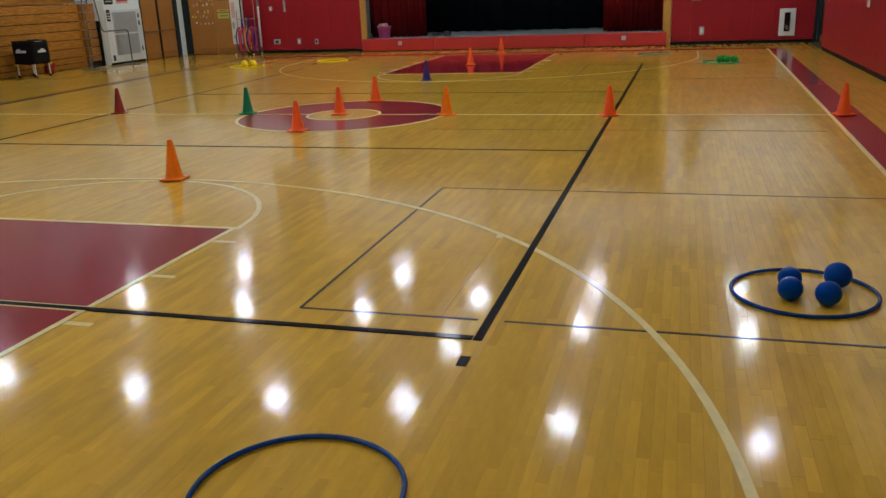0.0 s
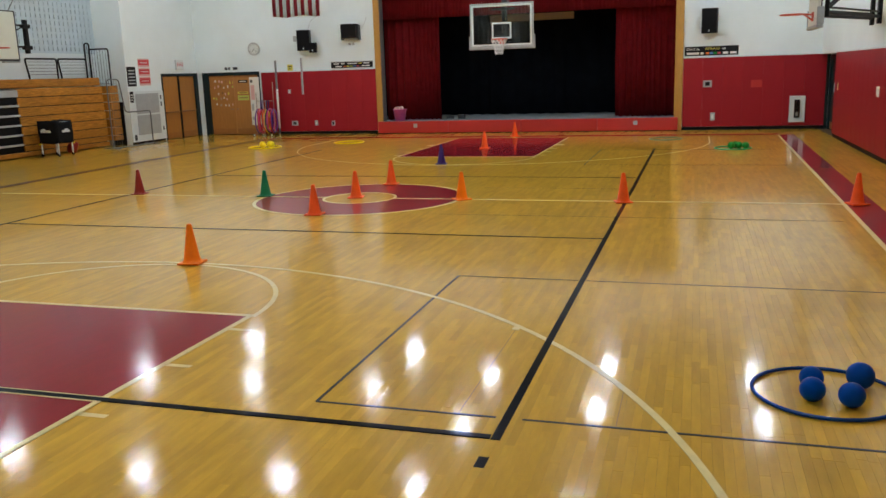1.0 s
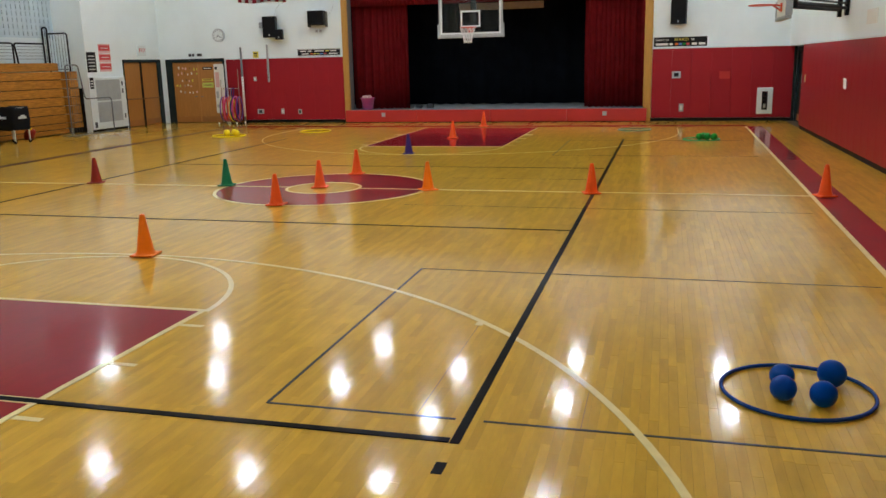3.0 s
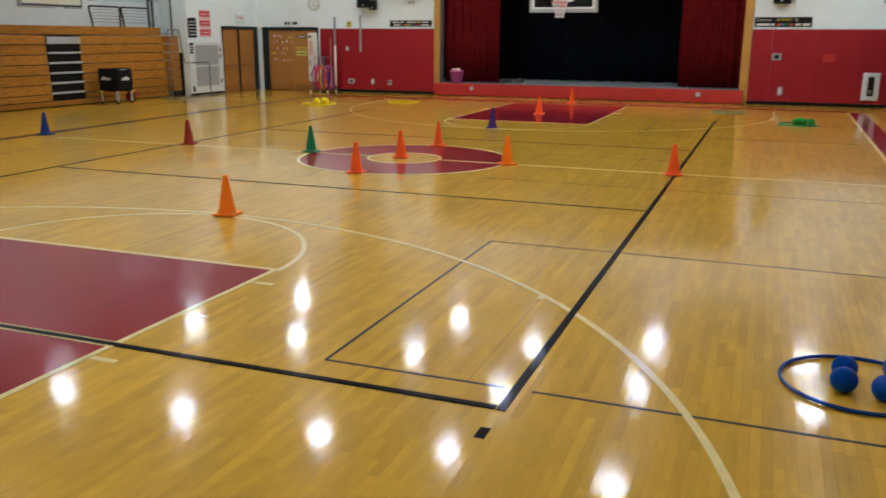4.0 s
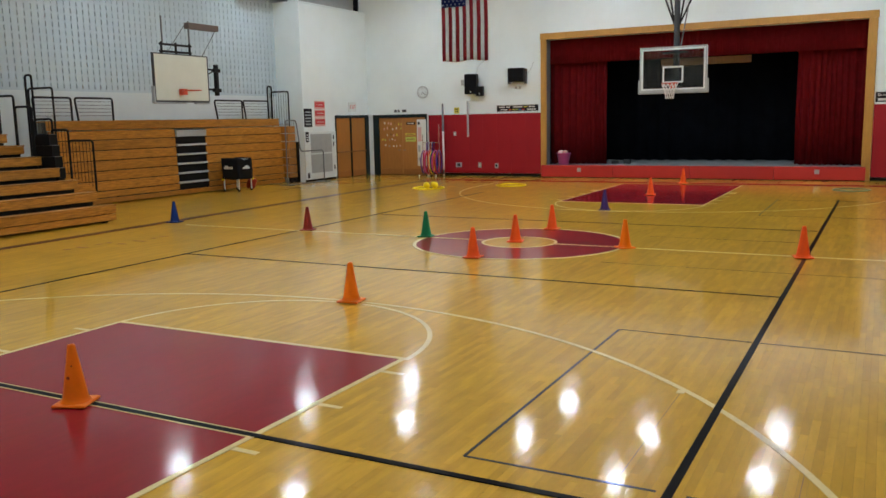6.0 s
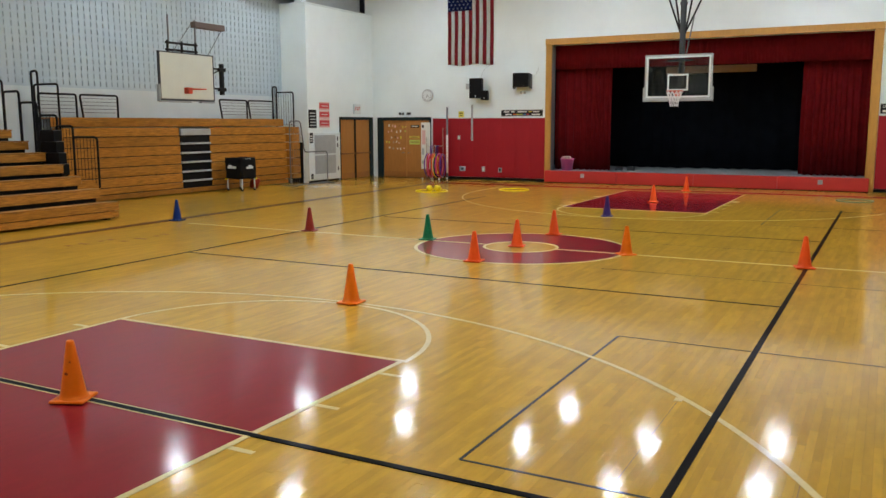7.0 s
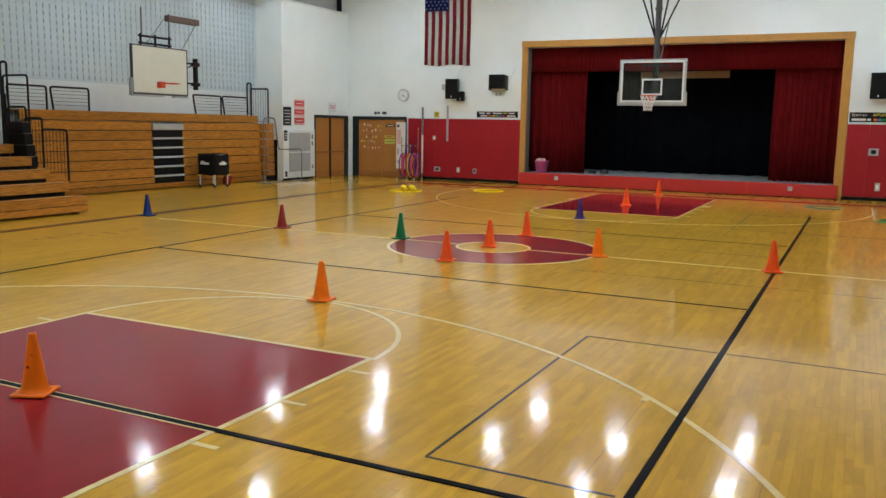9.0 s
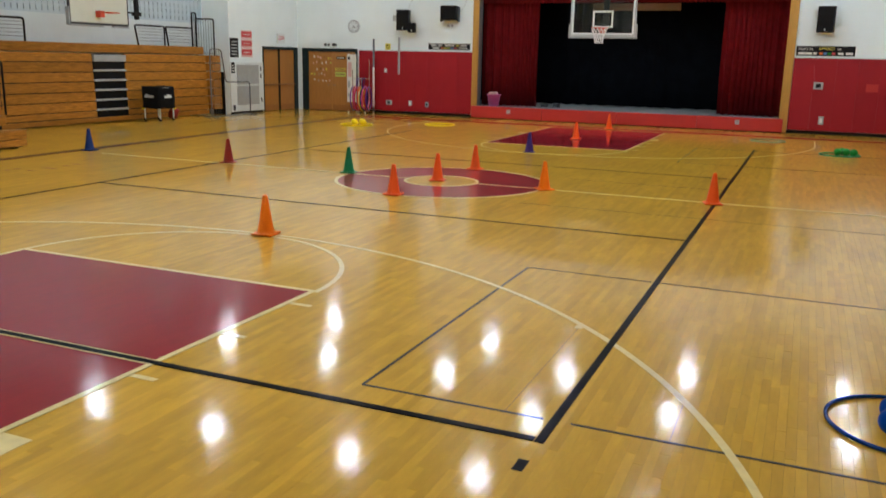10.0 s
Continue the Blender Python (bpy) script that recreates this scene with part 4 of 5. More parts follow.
for x, m_ in ((RX - 0.1, H_PURPLE), (RX + 0.05, CHROME), (RX + 0.16, H_BLUE)):
    solid("jump_rope", pipe(B(), fillet([(x, RY - 0.02, 1.32), (x - 0.04, RY - 0.1, 1.30), (x - 0.05, RY - 0.1, 0.95), (x + 0.02, RY - 0.12, 0.9), (x + 0.04, RY - 0.1, 1.31)], 0.05), 0.014), m_, "looped jump rope hanging from the rack", "jump rope", group="ropes on the rack")
chart = thing("hanging_chart", "white laminated chart hanging edge-on by the doors", "chart", at=(-10.62, 15.34, 0), rz=-14)
part("sheet", box(B(), -0.02, 0.46, 0, 0.012, 0.40, 2.2, 0.003), PAPER, chart)
for z0, z1, m_ in ((1.35, 1.9, PINKPAPER), (0.95, 1.2, LOUVRE), (0.6, 0.72, LOUVRE), (2.0, 2.1, BLACKPAPER)):
    part("print_block", box(B(), 0.03, 0.22 if m_ is PINKPAPER else 0.14, -0.003, -0.0005, z0, z1), m_, chart)
part("stand", pipe(B(), [(0.22, 0.03, 0.0), (0.22, 0.03, 2.15)], 0.014), CHROME, chart)
tube = tagged(part("volleyball_pole", pipe(B(), [(-9.62, 15.60, 0.0), (-9.62, 15.60, 2.78)], 0.038, 14), GREYSTEEL, smooth=True), "grey steel net post with a pale patterned wrap", "net post")
b = pipe(B(), [(-9.62, 15.60, 0.25), (-9.62, 15.60, 1.72)], 0.040, 14)
part("pole_wrap", b, PAPER, tube, "pale patterned wrap", smooth=True)
for i in range(14):
    part("wrap_band", pipe(B(), [(-9.62, 15.60, 0.32 + 0.1 * i), (-9.62, 15.60, 0.355 + 0.1 * i)], 0.0415, 12), PINKPAPER, tube)
st = tagged(part("wall_standard", box(B(), -8.67, -8.595, NORTH - 0.105, NORTH - 0.062, 1.50, 2.86, 0.008), LOUVRE), "pale grey metal wall rail fixed over the red pads", "wall rail")
bars(st, ("y", NORTH - 0.105, -1), "x", [(-8.642, -8.622, 1.56 + 0.1 * i, 1.59 + 0.1 * i) for i in range(13)], DARKGREY)
sg = solid("caution_sign", box(B(), -9.25, -9.03, NORTH - 0.012, NORTH, 2.39, 2.62), YELLOWPAPER, "small yellow caution sign on the wall", "sign")
bars(sg, ("y", NORTH - 0.012, -1), "x", [(-9.21, -9.07, 2.53, 2.57), (-9.20, -9.08, 2.45, 2.48)], BLACKPAPER)

# ---- clock, speakers, banners ----
clock = thing("wall_clock", "round wall clock with grey rim and white face", "clock")
CXc, CZc = -10.6, 3.25
for nm, rr, y0, y1, m_ in (("rim", 0.24, 0, 0.07, LOUVRE), ("face", 0.20, 0.07, 0.074, WHITEPLASTIC)):
    b = lathe(B(), [(rr, -y1), (rr, -y0)], 40)
    bmesh.ops.transform(b, matrix=pose(CXc, NORTH, CZc, -90, 0, 0), verts=b.verts[:])
    part(nm, b, m_, clock)
for a in range(12):
    b = box(B(), -0.006, 0.006, -0.0775, -0.0755, 0.15, 0.185)
    bmesh.ops.transform(b, matrix=pose(CXc, NORTH, CZc, 0, 30 * a, 0), verts=b.verts[:])
    part("hour_mark", b, BLACKPAPER, clock)
for a, L, w in ((205, 0.10, 0.008), (130, 0.15, 0.006)):
    b = box(B(), -w, w, -0.080, -0.078, -0.02, L)
    bmesh.ops.transform(b, matrix=pose(CXc, NORTH, CZc, 0, a, 0), verts=b.verts[:])
    part("clock_hand", b, BLACKPAPER, clock)


def speaker(x0, x1, z0, z1, depth, rz, label):
    xc = (x0 + x1) / 2
    t = thing("wall_speaker", label, "loudspeaker", "wall speakers", at=(xc, NORTH - 0.12, 0), rz=rz)
    w = (x1 - x0) / 2
    part("cabinet", box(B(), -w, w, -depth, 0, z0, z1, 0.015, 2), BLACKSTEEL, t)
    part("grille", box(B(), -w + 0.02, w - 0.02, -depth - 0.012, -depth, z0 + 0.02, z1 - 0.02, 0.005), BAGBLACK, t)
    part("badge", box(B(), -0.02, 0.02, -depth - 0.016, -depth - 0.012, z0 + 0.05, z0 + 0.11), LOUVRE, t)
    part("bracket", pipe(B(), [(0, 0.0, (z0 + z1) / 2), (0, 0.11, (z0 + z1) / 2)], 0.03), DARKGREY, t)
    return t


speaker(-8.64, -8.16, 3.10, 3.84, 0.30, 12, "tall black loudspeaker bracketed to the wall")
speaker(-8.2, -7.92, 3.02, 3.38, 0.22, 14, "small black loudspeaker beside a larger one")
speaker(5.80, 6.28, 3.12, 3.90, 0.30, -8, "tall black loudspeaker bracketed to the wall")
for x, pts in ((-8.3, ((-8.3, 3.84), (-8.22, 4.1), (-8.05, 4.28), (-7.78, 4.36))), (-6.1, ((-6.28, 3.7), (-6.05, 3.95), (-5.95, 4.2)))):
    solid("speaker_cable", pipe(B(), fillet([(a, NORTH - 0.012, c) for a, c in pts], 0.08), 0.006, 6), LOUVRE, "thin grey cable clipped along the white wall", "cable")
jb = solid("junction_box", box(B(), -8.92, -8.76, NORTH - 0.05, NORTH, 3.45, 3.66, 0.008), LOUVRE, "grey electrical box beside the loudspeaker", "junction box")
mon = thing("wall_monitor", "black boxy screen bracketed to the wall", "monitor", at=(-6.53, NORTH - 0.22, 0), rz=6)
part("case", box(B(), -0.29, 0.29, -0.20, 0.1, 3.48, 3.98, 0.02, 2), BLACKSTEEL, mon)
part("screen", box(B(), -0.26, 0.26, -0.206, -0.20, 3.52, 3.95), BAGBLACK, mon)
for x in (-0.32, 0.32):
    part("bracket_arm", box(B(), x - 0.02, x + 0.02, -0.05, 0.2, 3.42, 3.95), DARKGREY, mon)
for x in (-6.65, -6.5):
    solid("wall_socket", box(B(), x - 0.04, x + 0.04, NORTH - 0.03, NORTH, 3.24, 3.33, 0.006), LOUVRE, "small grey socket under the screen", "socket")


def banner(x0, x1, z0, z1, first, second, label):
    y = NORTH - 0.02
    t = thing("motto_banner", label, "banner")
    part("backing", box(B(), x0, x1, y, NORTH, z0, z1), BLACKPAPER, t)
    part("edge", box(B(), x0 + 0.01, x1 - 0.01, y - 0.002, y, z0 + 0.008, z0 + 0.022), PAPER, t)
    part("edge", box(B(), x0 + 0.01, x1 - 0.01, y - 0.002, y, z1 - 0.022, z1 - 0.008), PAPER, t)
    for row, (words, zz) in enumerate(((first, z0 + (z1 - z0) * 0.70), (second, z0 + (z1 - z0) * 0.32))):
        for a, c, m_ in words:
            bars(t, ("y", y, -1), "x", [(x0 + (x1 - x0) * a, x0 + (x1 - x0) * c, zz - 0.022, zz + 0.014)], m_)
    return t


banner(-7.44, -5.78, 2.41, 2.66, [(0.06, 0.2, PAPER), (0.24, 0.33, PAPER), (0.40, 0.62, PAPER), (0.66, 0.74, YELLOWPAPER), (0.78, 0.92, PAPER)],
       [(0.1, 0.26, PAPER), (0.3, 0.36, H_ORANGE), (0.38, 0.44, YELLOWPAPER), (0.46, 0.52, GREENPAPER), (0.54, 0.6, BLUEPAPER), (0.62, 0.68, REDPAPER), (0.74, 0.94, PAPER)], "black motto banner with white and coloured lettering")
bn = thing("motto_banner", "black motto banner with white, yellow and coloured lettering", "banner")
yb = NORTH - 0.02
part("backing", box(B(), 5.26, 6.94, yb, NORTH, 2.42, 2.72), BLACKPAPER, bn)
text("Don't be", 0.12, pose(5.53, yb - 0.003, 2.635, 90, 0, 0), PAPER, bn, "white letters")
text("AFRAID", 0.135, pose(6.13, yb - 0.003, 2.64, 90, 0, 0), YELLOWPAPER, bn, "pale yellow letters")
text("to", 0.12, pose(6.49, yb - 0.003, 2.64, 90, 0, 0), PAPER, bn, "white letters")
for a, c, m_ in ((5.32, 5.72, PAPER), (5.76, 5.86, PAPER), (5.93, 6.03, H_ORANGE), (6.05, 6.15, BLUEPAPER), (6.17, 6.27, B_GREEN), (6.29, 6.39, REDPAPER), (6.46, 6.62, PAPER), (6.68, 6.88, PAPER)):
    bars(bn, ("y", yb, -1), "x", [(a, c, 2.46, 2.53)], m_)

# ---- fittings on the red pads ----
PF = NORTH - 0.062


def plate(x, z, w, h, material, label, dark=None, category="wall plate"):
    s_ = solid("wall_plate", box(B(), x - w, x + w, PF - 0.02, PF, z - h, z + h, 0.006), material, label, category)
    if dark is not None:
        part("socket_face", box(B(), x - w * 0.5, x + w * 0.5, PF - 0.026, PF - 0.02, z - h * 0.55, z + h * 0.55), dark, s_)
    return s_


plate(-9.2, 1.62, 0.06, 0.08, LOUVRE, "small grey switch plate on the red pads", PAPER)
plate(-9.05, 0.42, 0.13, 0.09, LOUVRE, "double steel outlet plate on the red pads", DARKGREY)
plate(-8.15, 0.42, 0.065, 0.10, LOUVRE, "pale outlet plate on the red pads", PAPER)
plate(-7.45, 0.40, 0.07, 0.09, LOUVRE, "outlet plate with a dark socket on the red pads", BLACKPAPER)
plate(6.01, 1.51, 0.14, 0.11, LOUVRE, "grey control plate with a dark window on the red pads", BLACKPAPER)
plate(6.2, 0.44, 0.075, 0.13, LOUVRE, "pale outlet plate on the red pads", PAPER)
solid("pad_patch", box(B(), 7.36, 7.70, PF - 0.006, PF, 1.36, 1.60, 0.004), STAGEPAD, "brighter red vinyl patch on the wall pads", "patch")
for x in (-4.12, 3.72):
    s_ = solid("floor_socket", box(B(), x - 0.07, x + 0.07, 15.56, 15.58, 0.21, 0.35, 0.006), LOUVRE, "small outlet plate on the stage front", "outlet")
cab = thing("extinguisher_cabinet", "white steel extinguisher cabinet with a glass slot", "extinguisher cabinet")
part("cabinet", box(B(), 8.55, 9.03, PF - 0.05, PF, 0.22, 1.06, 0.01), WHITEPLASTIC, cab)
part("window_recess", box(B(), 8.70, 8.87, PF - 0.054, PF - 0.05, 0.36, 0.94), BLACKPAPER, cab)
part("extinguisher", pipe(B(), [(8.785, PF - 0.056, 0.42), (8.785, PF - 0.056, 0.55)], 0.04, 12), PAPER, cab, "pale label on the extinguisher")
part("window_glass", box(B(), 8.70, 8.87, PF - 0.101, PF - 0.098, 0.36, 0.94), GLASS, cab)
for y, z, w, h, m_, l_ in ((11.9, 1.43, 0.05, 0.10, CREAM, "cream switch plate on the side wall pads"), (6.5, 1.44, 0.14, 0.11, PAPER, "white paper sheet on the side wall pads"), (12.48, 1.4, 0.03, 0.12, LOUVRE, "grey plate by the door frame")):
    solid("wall_plate", box(B(), EAST - 0.075, EAST - 0.0605, y - w, y + w, z - h, z + h, 0.004), m_, l_, "wall plate")

solid("wall_sheet", box(B(), EAST - 0.012, EAST, 4.35, 5.2, 2.62, 2.90), PAPER, "pale paper sheet on the white side wall", "paper sign")

# ---- flag ----
flag = thing("flag", "large striped flag hanging vertically with a starred blue corner", "flag")
GX0, GX1, GZ0, GZ1 = -9.70, -7.77, 4.37, 7.60


def cloth(x0, x1, z0, z1, y, material, name):
    b = B()
    nz = 14
    nx = max(2, int((x1 - x0) / 0.05))
    g = [[b.verts.new((x0 + (x1 - x0) * i / nx, y - 0.035 - 0.018 * math.sin((x0 + (x1 - x0) * i / nx) * 7.3) * (1.2 - j / nz) - 0.012 * math.sin(3 * (z0 + (z1 - z0) * j / nz)),
                       z0 + (z1 - z0) * j / nz + (0.03 * math.sin((x0 + (x1 - x0) * i / nx) * 5) if j == 0 and z0 == GZ0 else 0))) for i in range(nx + 1)] for j in range(nz + 1)]
    for j in range(nz):
        for i in range(nx):
            b.faces.new((g[j][i], g[j][i + 1], g[j + 1][i + 1], g[j + 1][i]))
    bmesh.ops.solidify(b, geom=b.faces[:], thickness=0.003)
    return part(name, b, material, flag, smooth=True)


sw = (GX1 - GX0) / 13
CANTON = 6.38
for i in range(13):
    z1 = CANTON if i < 7 else GZ1
    cloth(GX0 + sw * i, GX0 + sw * (i + 1), GZ0, z1, NORTH, FLAGRED if i % 2 == 0 else FLAGWHITE, "stripe")
canton = cloth(GX0, GX0 + 7 * sw, CANTON, GZ1, NORTH, FLAGBLUE, "canton")


def star(x, z, r):
    b = B()
    vs = []
    for k in range(10):
        a = math.pi / 2 + k * math.pi / 5
        rr = r if k % 2 == 0 else r * 0.4
        vs.append(b.verts.new((x + rr * math.cos(a), NORTH - 0.068, z + rr * math.sin(a))))
    f = b.faces.new(vs)
    bmesh.ops.solidify(b, geom=[f], thickness=0.006)
    return part("star", b, FLAGWHITE, canton)


for r in range(9):
    n = 6 if r % 2 == 0 else 5
    for c in range(n):
        star(GX0 + 7 * sw * ((c + (0.5 if n == 6 else 1.0)) / 6.0), CANTON + (GZ1 - CANTON) * (r + 0.7) / 9.4, 0.048)
part("flag_pole", pipe(B(), [(GX0 - 0.05, NORTH - 0.045, GZ1 + 0.02), (GX1 + 0.05, NORTH - 0.045, GZ1 + 0.02)], 0.02), OAK, flag)


# ---- baskets ----
def rim_and_net(parent, cx, cy, z, toward, net=True):
    """toward: unit direction from the board to the rim's centre."""
    rm = part("rim", pipe(B(), ring_pts(cx, cy, z, 0.235, 32), 0.011, 8, True), RIM_ORANGE, parent, "orange-red steel rim")
    bx, by = cx - toward[0] * 0.375, cy - toward[1] * 0.375
    b = B()
    sx, sy = -toward[1] * 0.07, toward[0] * 0.07
    for s in (-1, 1):
        pipe(b, [(bx + sx * s, by + sy * s, z - 0.02), (cx - toward[0] * 0.22 + sx * s, cy - toward[1] * 0.22 + sy * s, z)], 0.012)
        pipe(b, [(bx + sx * s, by + sy * s, z - 0.12), (cx - toward[0] * 0.22 + sx * s, cy - toward[1] * 0.22 + sy * s, z - 0.01)], 0.009)
    box(b, bx - 0.012 - abs(sx), bx + 0.012 + abs(sx), by - 0.012 - abs(sy), by + 0.012 + abs(sy), z - 0.14, z + 0.03)
    part("rim_bracket", b, RIM_ORANGE, rm)
    if not net:
        return rm
    b = B()
    n = 12
    levels = [(0.235, 0.0), (0.185, -0.11), (0.145, -0.22), (0.12, -0.33), (0.115, -0.43)]
    for k in range(n):
        for s in (-1, 1):
            pts = []
            for i, (r, dz) in enumerate(levels):
                a = 2 * math.pi * (k + 0.5 * s * i) / n
                pts.append((cx + r * math.cos(a), cy + r * math.sin(a), z - 0.012 + dz))
            pipe(b, pts, 0.009, 5)
    part("net", b, NET, rm, "white knotted cord net")
    return rm


bk = thing("basketball_hoop", "glass basketball backboard hung from the ceiling", "basketball hoop")
BY, BX0, BX1, BZ0, BZ1 = 11.74, -0.97, 0.97, 2.83, 4.12
part("glass_pane", box(B(), BX0 + 0.03, BX1 - 0.03, BY, BY + 0.012, BZ0 + 0.03, BZ1 - 0.03), GLASS, bk, "clear glass backboard")
for nm, x0, x1, z0, z1 in (("frame_bar", BX0, BX0 + 0.04, BZ0, BZ1), ("frame_bar", BX1 - 0.04, BX1, BZ0, BZ1), ("frame_bar", BX0 + 0.04, BX1 - 0.04, BZ0, BZ0 + 0.04), ("frame_bar", BX0 + 0.04, BX1 - 0.04, BZ1 - 0.04, BZ1)):
    part(nm, box(B(), x0, x1, BY - 0.01, BY + 0.05, z0, z1, 0.004), LOUVRE, bk)
for x0, x1, z0, z1 in ((BX0 + 0.045, BX0 + 0.10, BZ0 + 0.045, BZ1 - 0.045), (BX1 - 0.10, BX1 - 0.045, BZ0 + 0.045, BZ1 - 0.045), (BX0 + 0.10, BX1 - 0.10, BZ0 + 0.045, BZ0 + 0.10), (BX0 + 0.10, BX1 - 0.10, BZ1 - 0.10, BZ1 - 0.045),
                       (-0.30, -0.25, 3.08, 3.56), (0.25, 0.30, 3.08, 3.56), (-0.25, 0.25, 3.08, 3.13), (-0.25, 0.25, 3.51, 3.56)):
    part("white_marking", box(B(), x0, x1, BY - 0.004, BY - 0.001, z0, z1), WHITEPLASTIC, bk)
part("edge_pad", box(B(), BX0 - 0.02, BX1 + 0.02, BY - 0.02, BY + 0.06, BZ0 - 0.055, BZ0 - 0.002, 0.015, 2), BOARDGREY, bk)
for x0, x1 in ((BX0 - 0.045, BX0 - 0.002), (BX1 + 0.002, BX1 + 0.045)):
    part("edge_pad", box(B(), x0, x1, BY - 0.02, BY + 0.06, BZ0 - 0.055, BZ0 + 0.35, 0.015, 2), BOARDGREY, bk)
rim_and_net(bk, 0, BY - 0.39, 3.06, (0, -1))
part("mast", pipe(B(), [(0.03, BY + 0.28, 3.05), (0.03, BY + 0.28, CEILING)], 0.085, 12), DARKGREY, bk)
part("mast_collar", pipe(B(), [(0.03, BY + 0.28, 5.55), (0.03, BY + 0.28, 5.62)], 0.11, 12), DARKGREY, bk)
for z in (3.2, 3.95):
    part("board_arm", box(B(), -0.35, 0.40, BY + 0.055, BY + 0.10, z - 0.03, z + 0.03), DARKGREY, bk)
    part("board_arm", box(B(), -0.02, 0.08, BY + 0.10, BY + 0.22, z - 0.03, z + 0.03), DARKGREY, bk)
for x, y in ((-1.55, 1.2), (-0.55, -0.3), (0.85, -0.3), (1.55, 1.2)):
    part("brace", pipe(B(), [(0.03 + (0.07 if x > 0 else -0.07), BY + 0.28, 4.75), (x, BY + y, CEILING)], 0.026), BLACKSTEEL, bk)
part("winch_cable", pipe(B(), [(0.16, BY + 0.2, 4.1), (0.34, BY + 0.25, 5.2)], 0.02), GREYSTEEL, bk)

# side basket over the bleachers
sb = thing("side_basketball_hoop", "white steel side backboard folded before the bleachers", "basketball hoop")
SX, SYa, SYb, SZa, SZb = -11.0, 2.46, 4.36, 2.80, 3.97
part("board", box(B(), SX - 0.05, SX, SYa, SYb, SZa, SZb, 0.006), OFFWHITE, sb, "off-white painted board")
for a, c, z0, z1 in ((SYa - 0.03, SYa - 0.002, SZa - 0.03, SZb + 0.03), (SYb + 0.002, SYb + 0.03, SZa - 0.03, SZb + 0.03), (SYa, SYb, SZb + 0.002, SZb + 0.03), (SYa, SYb, SZa - 0.05, SZa - 0.002)):
    part("edge_frame", box(B(), SX - 0.07, SX + 0.004, a, c, z0, z1), DARKGREY, sb)
for a, c, z0, z1 in ((SYa - 0.08, SYa - 0.032, SZa - 0.08, SZa + 0.36), (SYa - 0.03, SYa + 1.05, SZa - 0.09, SZa - 0.052), (SYb - 0.5, SYb + 0.03, SZa - 0.09, SZa - 0.052)):
    part("edge_pad", box(B(), SX - 0.09, SX + 0.02, a, c, z0, z1, 0.012), BOARDGREY, sb)
rim_y = 3.33
rr = part("rim", pipe(B(), ring_pts(SX + 0.39, rim_y, 3.05, 0.235, 28), 0.011, 8, True), RIM_ORANGE, sb, "orange-red steel rim")
part("rim_bracket", box(B(), SX + 0.001, SX + 0.16, rim_y - 0.08, rim_y + 0.08, 2.94, 3.10, 0.01), RIM_ORANGE, rr)
b = B()
for z in (4.06, 4.24):
    pipe(b, [(SX - 0.12, 2.80, z), (SX - 0.12, 3.92, z)], 0.03)
for y in (2.86, 3.36, 3.86):
    pipe(b, [(SX - 0.12, y, 3.6), (SX - 0.12, y, 4.30)], 0.03)
part("top_frame", b, BLACKSTEEL, sb, "black steel frame")
for y, z in ((2.9, 4.95), (3.86, 4.9)):
    part("hanger_pipe", pipe(B(), [(SX - 0.12, y, 4.2), (SX - 0.12, y, z)], 0.022), GREYSTEEL, sb)
part("winch_beam", box(B(), SX - 0.22, SX - 0.04, 3.80, 4.95, 4.70, 4.86, 0.01), mat("brown_steel", (0.12, 0.085, 0.07), 0.5), sb, "brown steel beam")
for a, c in (((3.7, 4.78), (3.0, 4.0)), ((4.85, 4.70), (4.25, 3.95))):
    part("brace_wire", pipe(B(), [(SX - 0.10, a[0], a[1]), (SX - 0.10, c[0], c[1])], 0.010), GREYSTEEL, sb)
part("side_channel", box(B(), SX - 0.14, SX - 0.04, 4.74, 4.84, 2.95, 3.80, 0.006), BLACKSTEEL, sb)
for z in (3.10, 3.64):
    part("side_knob", box(B(), SX - 0.15, SX - 0.03, 4.66, 4.92, z - 0.05, z + 0.05, 0.012), BLACKSTEEL, sb)
b = B()
for z in (3.12, 3.66):
    pipe(b, [(SX - 0.10, 4.3, z), (SX - 0.10, 4.9, z)], 0.024)
pipe(b, [(SX - 0.10, 4.3, 3.45), (SX - 0.10, 4.75, 3.64)], 0.016)
part("side_arm", b, BLACKSTEEL, sb)
b = B()
for z in (3.1, 3.6):
    pipe(b, [(SX - 0.10, 4.1, z), (WEST, 7.0, z)], 0.035)
    pipe(b, [(SX - 0.10, 3.3, z), (WEST, 6.2, z)], 0.03)
part("wall_arm", b, BLACKSTEEL, sb)

# side basket on the east wall, seen edge-on
eb = thing("east_basketball_hoop", "white steel side backboard on black wall arms", "basketball hoop")
EX, EY = 7.85, 5.1
part("board", box(B(), EX, EX + 0.05, EY - 0.68, EY + 0.78, 2.82, 3.80, 0.006), OFFWHITE, eb, "off-white painted board")
part("edge_pad", box(B(), EX - 0.02, EX + 0.10, EY - 0.73, EY + 0.83, 2.75, 2.818, 0.012), BOARDGREY, eb)
for y0, y1 in ((EY - 0.735, EY - 0.685), (EY + 0.785, EY + 0.835)):
    part("edge_pad", box(B(), EX - 0.02, EX + 0.11, y0, y1, 2.82, 3.15, 0.012), BOARDGREY, eb)
rim_and_net(eb, EX - 0.39, EY, 3.05, (-1, 0), False)
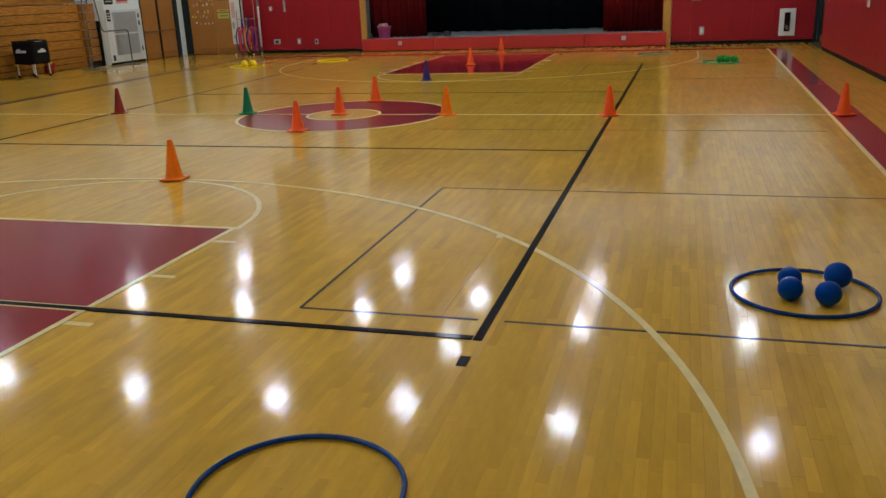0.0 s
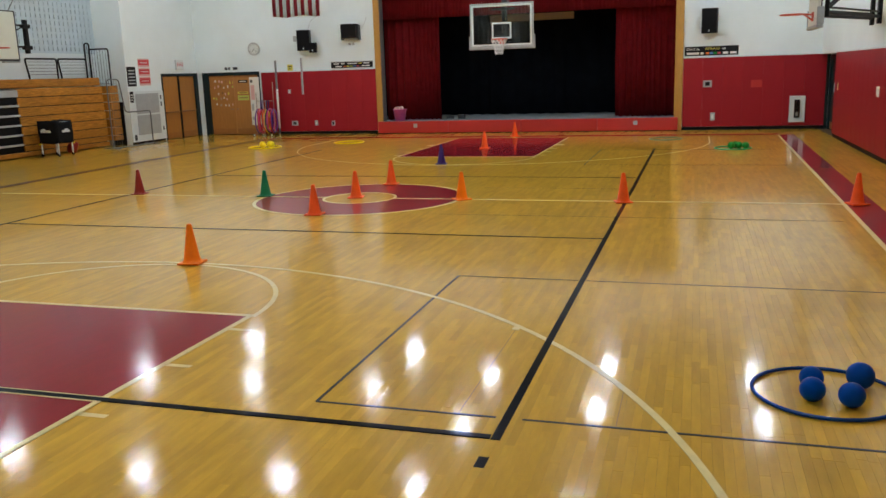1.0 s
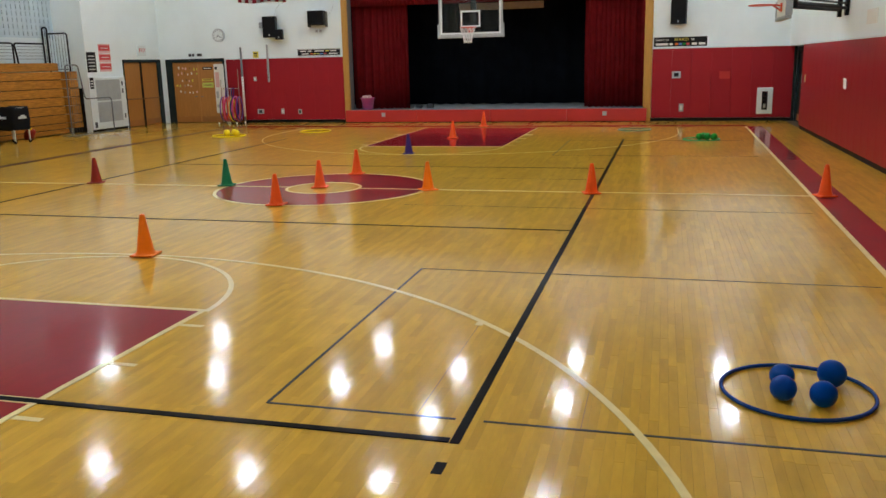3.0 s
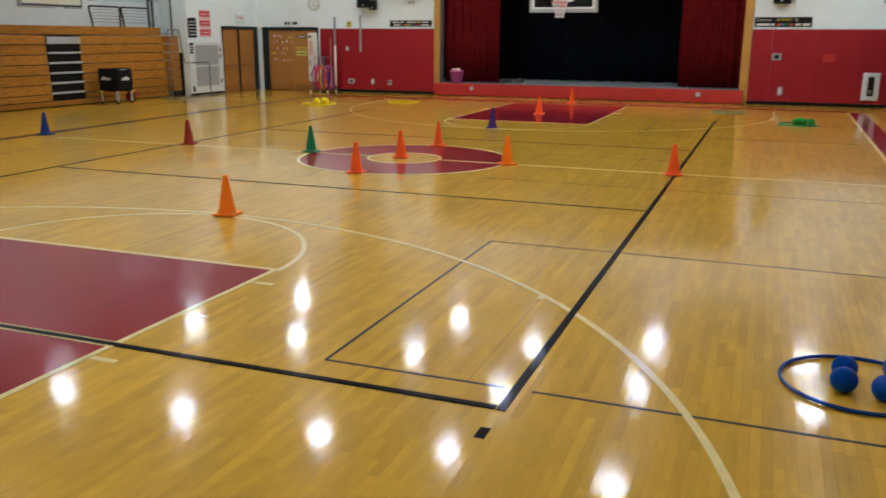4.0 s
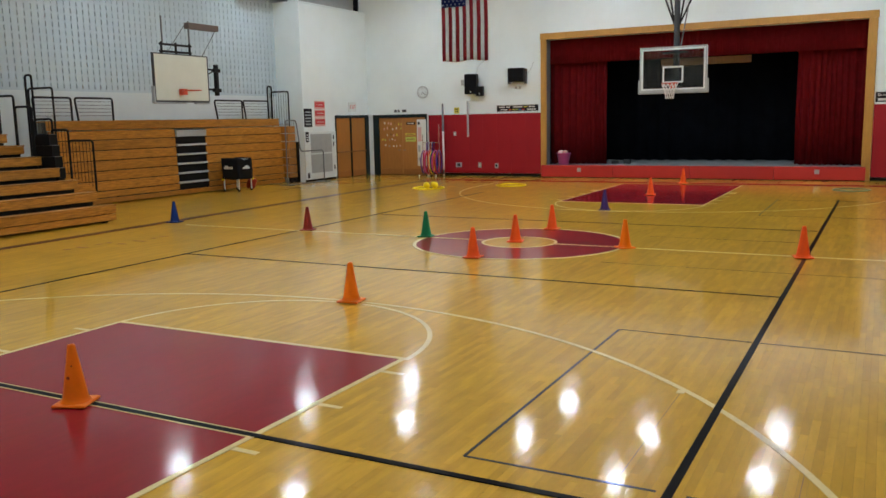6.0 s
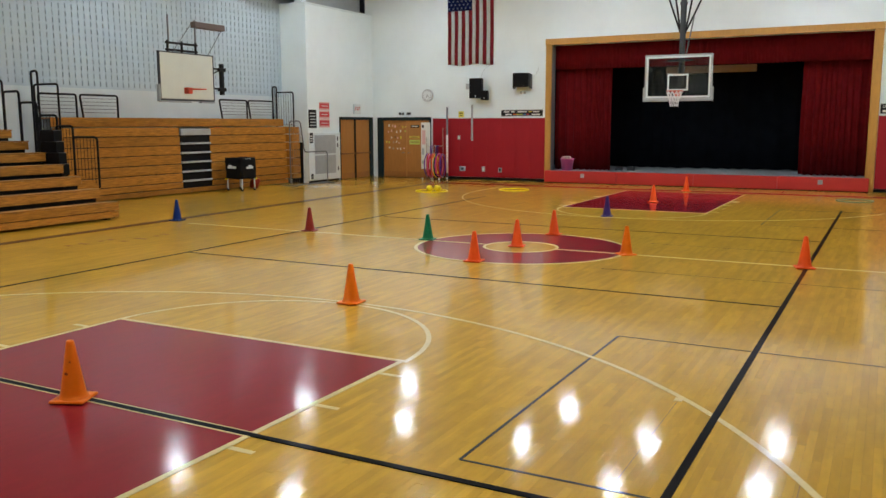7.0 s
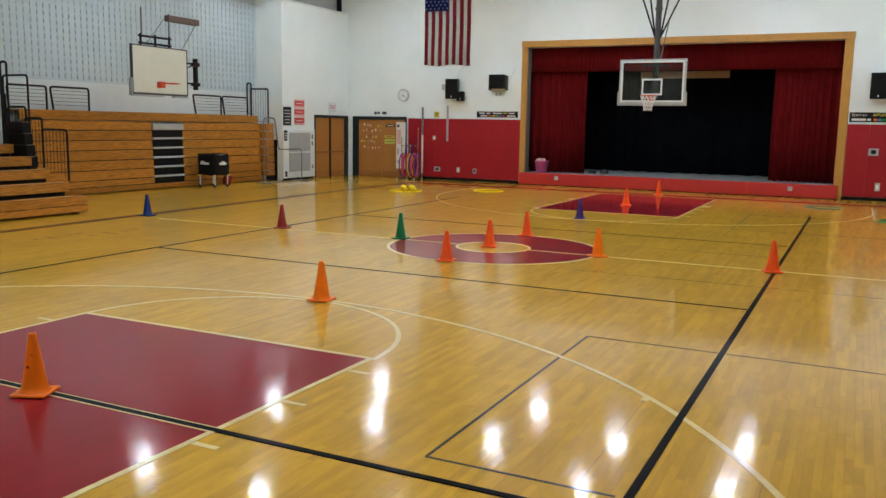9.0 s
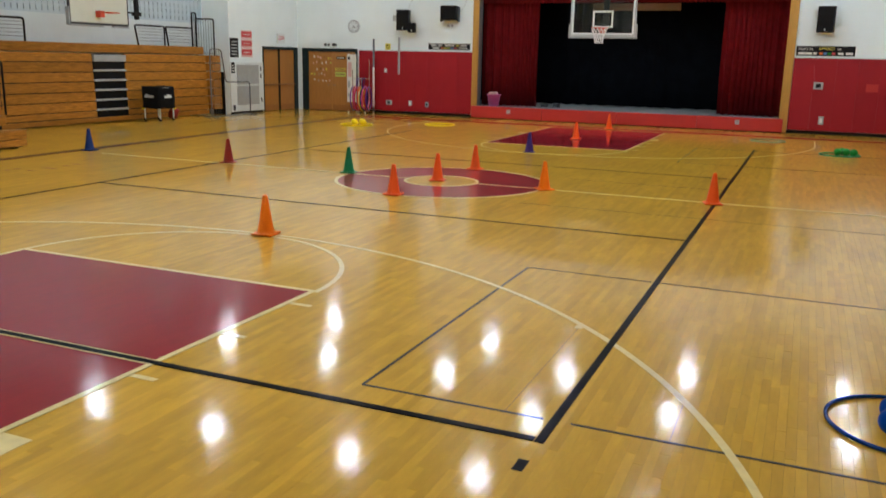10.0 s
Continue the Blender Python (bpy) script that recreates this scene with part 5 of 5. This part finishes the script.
for y, yw in ((EY - 0.6, 7.06), (EY + 0.45, 7.88)):
    part("board_post", pipe(B(), [(EX + 0.17, y, 2.95), (EX + 0.17, y, 4.2)], 0.045), BLACKSTEEL, eb)
    part("wall_arm", pipe(B(), [(EX + 0.17, y, 3.03), (EAST - 0.03, yw, 3.03)], 0.034), BLACKSTEEL, eb, "black steel arm")
    part("wall_arm", pipe(B(), [(EX + 0.17, y, 3.13), (EAST - 0.03, yw, 3.13)], 0.020), BLACKSTEEL, eb, "black steel arm")
    part("wall_brace", pipe(B(), [(EX + 0.22, y + 0.08, 3.13), (EAST - 0.05, yw, 4.15)], 0.024), BLACKSTEEL, eb)
    part("wall_channel", box(B(), EAST - 0.08, EAST, yw - 0.07, yw + 0.07, 2.88, 4.6), BLACKSTEEL, eb)
part("cross_bar", pipe(B(), [(EX + 0.17, EY - 0.75, 3.35), (EX + 0.17, EY + 0.6, 3.35)], 0.035), BLACKSTEEL, eb)

# ---- bucket on the stage edge ----
bu = thing("bucket", "pink plastic bucket filled with pale beanbags", "bucket", at=(-4.9, 16.15, ST_Z0 + 0.006))
part("pail", lathe(B(), [(0.19, 0.0), (0.245, 0.40), (0.268, 0.40), (0.268, 0.43), (0.235, 0.43), (0.225, 0.36)], 32), PINK, bu, smooth=True)
for i, (x, y) in enumerate(((-0.12, -0.05), (0.1, -0.06), (0.0, 0.1), (-0.02, -0.12))):
    b = B()
    bmesh.ops.create_icosphere(b, subdivisions=2, radius=0.08, matrix=Matrix.Translation((x, y, 0.44 + 0.015 * (i % 2))))
    part("beanbag", b, PINKPAPER, bu, smooth=True)
for x, z in ((-3.2, 0.10), (-2.75, 0.16)):
    solid("stage_cable_box", box(B(), x - 0.12, x + 0.12, 16.9, 17.1, ST_Z0 + 0.002, ST_Z0 + z, 0.01), DARKGREY, "small dark box resting on the stage floor", "box")

# ---- maple strips of the floor ----
rnd = random.Random(7)
STRIP, GAP, FX, FY = 0.0572, 0.00007, EAST - 0.002, SOUTH + 0.002
NEAR = (3.9, 6.0, -11.6, -8.2)
verts, faces = [], []
near_mesh = []
for v in range(6):
    b = B()
    L = 0.28 + 0.17 * v
    t0, t1 = rnd.uniform(-0.00016, 0.00016), rnd.uniform(-0.00016, 0.00016)
    vs = [b.verts.new(p) for p in ((GAP, GAP, -0.0014), (STRIP - GAP, GAP, -0.0014), (STRIP - GAP, L - GAP, -0.0014), (GAP, L - GAP, -0.0014),
                                  (GAP + 0.0003, GAP + 0.001, t0), (STRIP - GAP - 0.0003, GAP + 0.001, -t0), (STRIP - GAP - 0.0003, L - GAP - 0.001, t1), (GAP + 0.0003, L - GAP - 0.001, -t1))]
    for f in ((4, 5, 6, 7), (0, 1, 5, 4), (1, 2, 6, 5), (2, 3, 7, 6), (3, 0, 4, 7)):
        b.faces.new([vs[i] for i in f])
    near_mesh.append((L, finish("plank", b, MAPLE)))
x, count = FX, 0
while x > WEST + 0.02:
    x -= STRIP
    if rnd.random() < 0.035:
        x -= 0.0012
    y = FY - rnd.random()
    while y < NORTH - 0.01:
        k = rnd.randrange(6)
        L, me = near_mesh[k]
        if NEAR[0] < x < NEAR[1] and NEAR[2] < y < NEAR[3] and count < 300:
            ob = new("plank", me)
            ob.location = (x, y, 0)
            ob.parent = floor
            count += 1
        else:
            y1 = min(y + L, NORTH - 0.005)
            y0 = max(y, FY)
            if y1 > y0 + 0.05:
                b = len(verts)
                tilt = 0.00016 if y < -6.5 else 0.000025
                a, c = rnd.uniform(-tilt, tilt), rnd.uniform(-tilt, tilt)
                verts.extend([(x + GAP, y0 + GAP, -0.0014), (x + STRIP - GAP, y0 + GAP, -0.0014), (x + STRIP - GAP, y1 - GAP, -0.0014), (x + GAP, y1 - GAP, -0.0014),
                              (x + GAP + 0.0003, y0 + GAP + 0.001, a), (x + STRIP - GAP - 0.0003, y0 + GAP + 0.001, -a), (x + STRIP - GAP - 0.0003, y1 - GAP - 0.001, c), (x + GAP + 0.0003, y1 - GAP - 0.001, -c)])
                faces.extend([tuple(b + i for i in f) for f in ((4, 5, 6, 7), (0, 1, 5, 4), (1, 2, 6, 5), (2, 3, 7, 6), (3, 0, 4, 7))])
        y += L
me = bpy.data.meshes.new("planks")
me.from_pydata(verts, [], faces)
me.materials.append(MAPLE)
rest = new("planks", me)
rest.parent = floor
tagged(rest, "narrow varnished maple strips", kind="stuff")
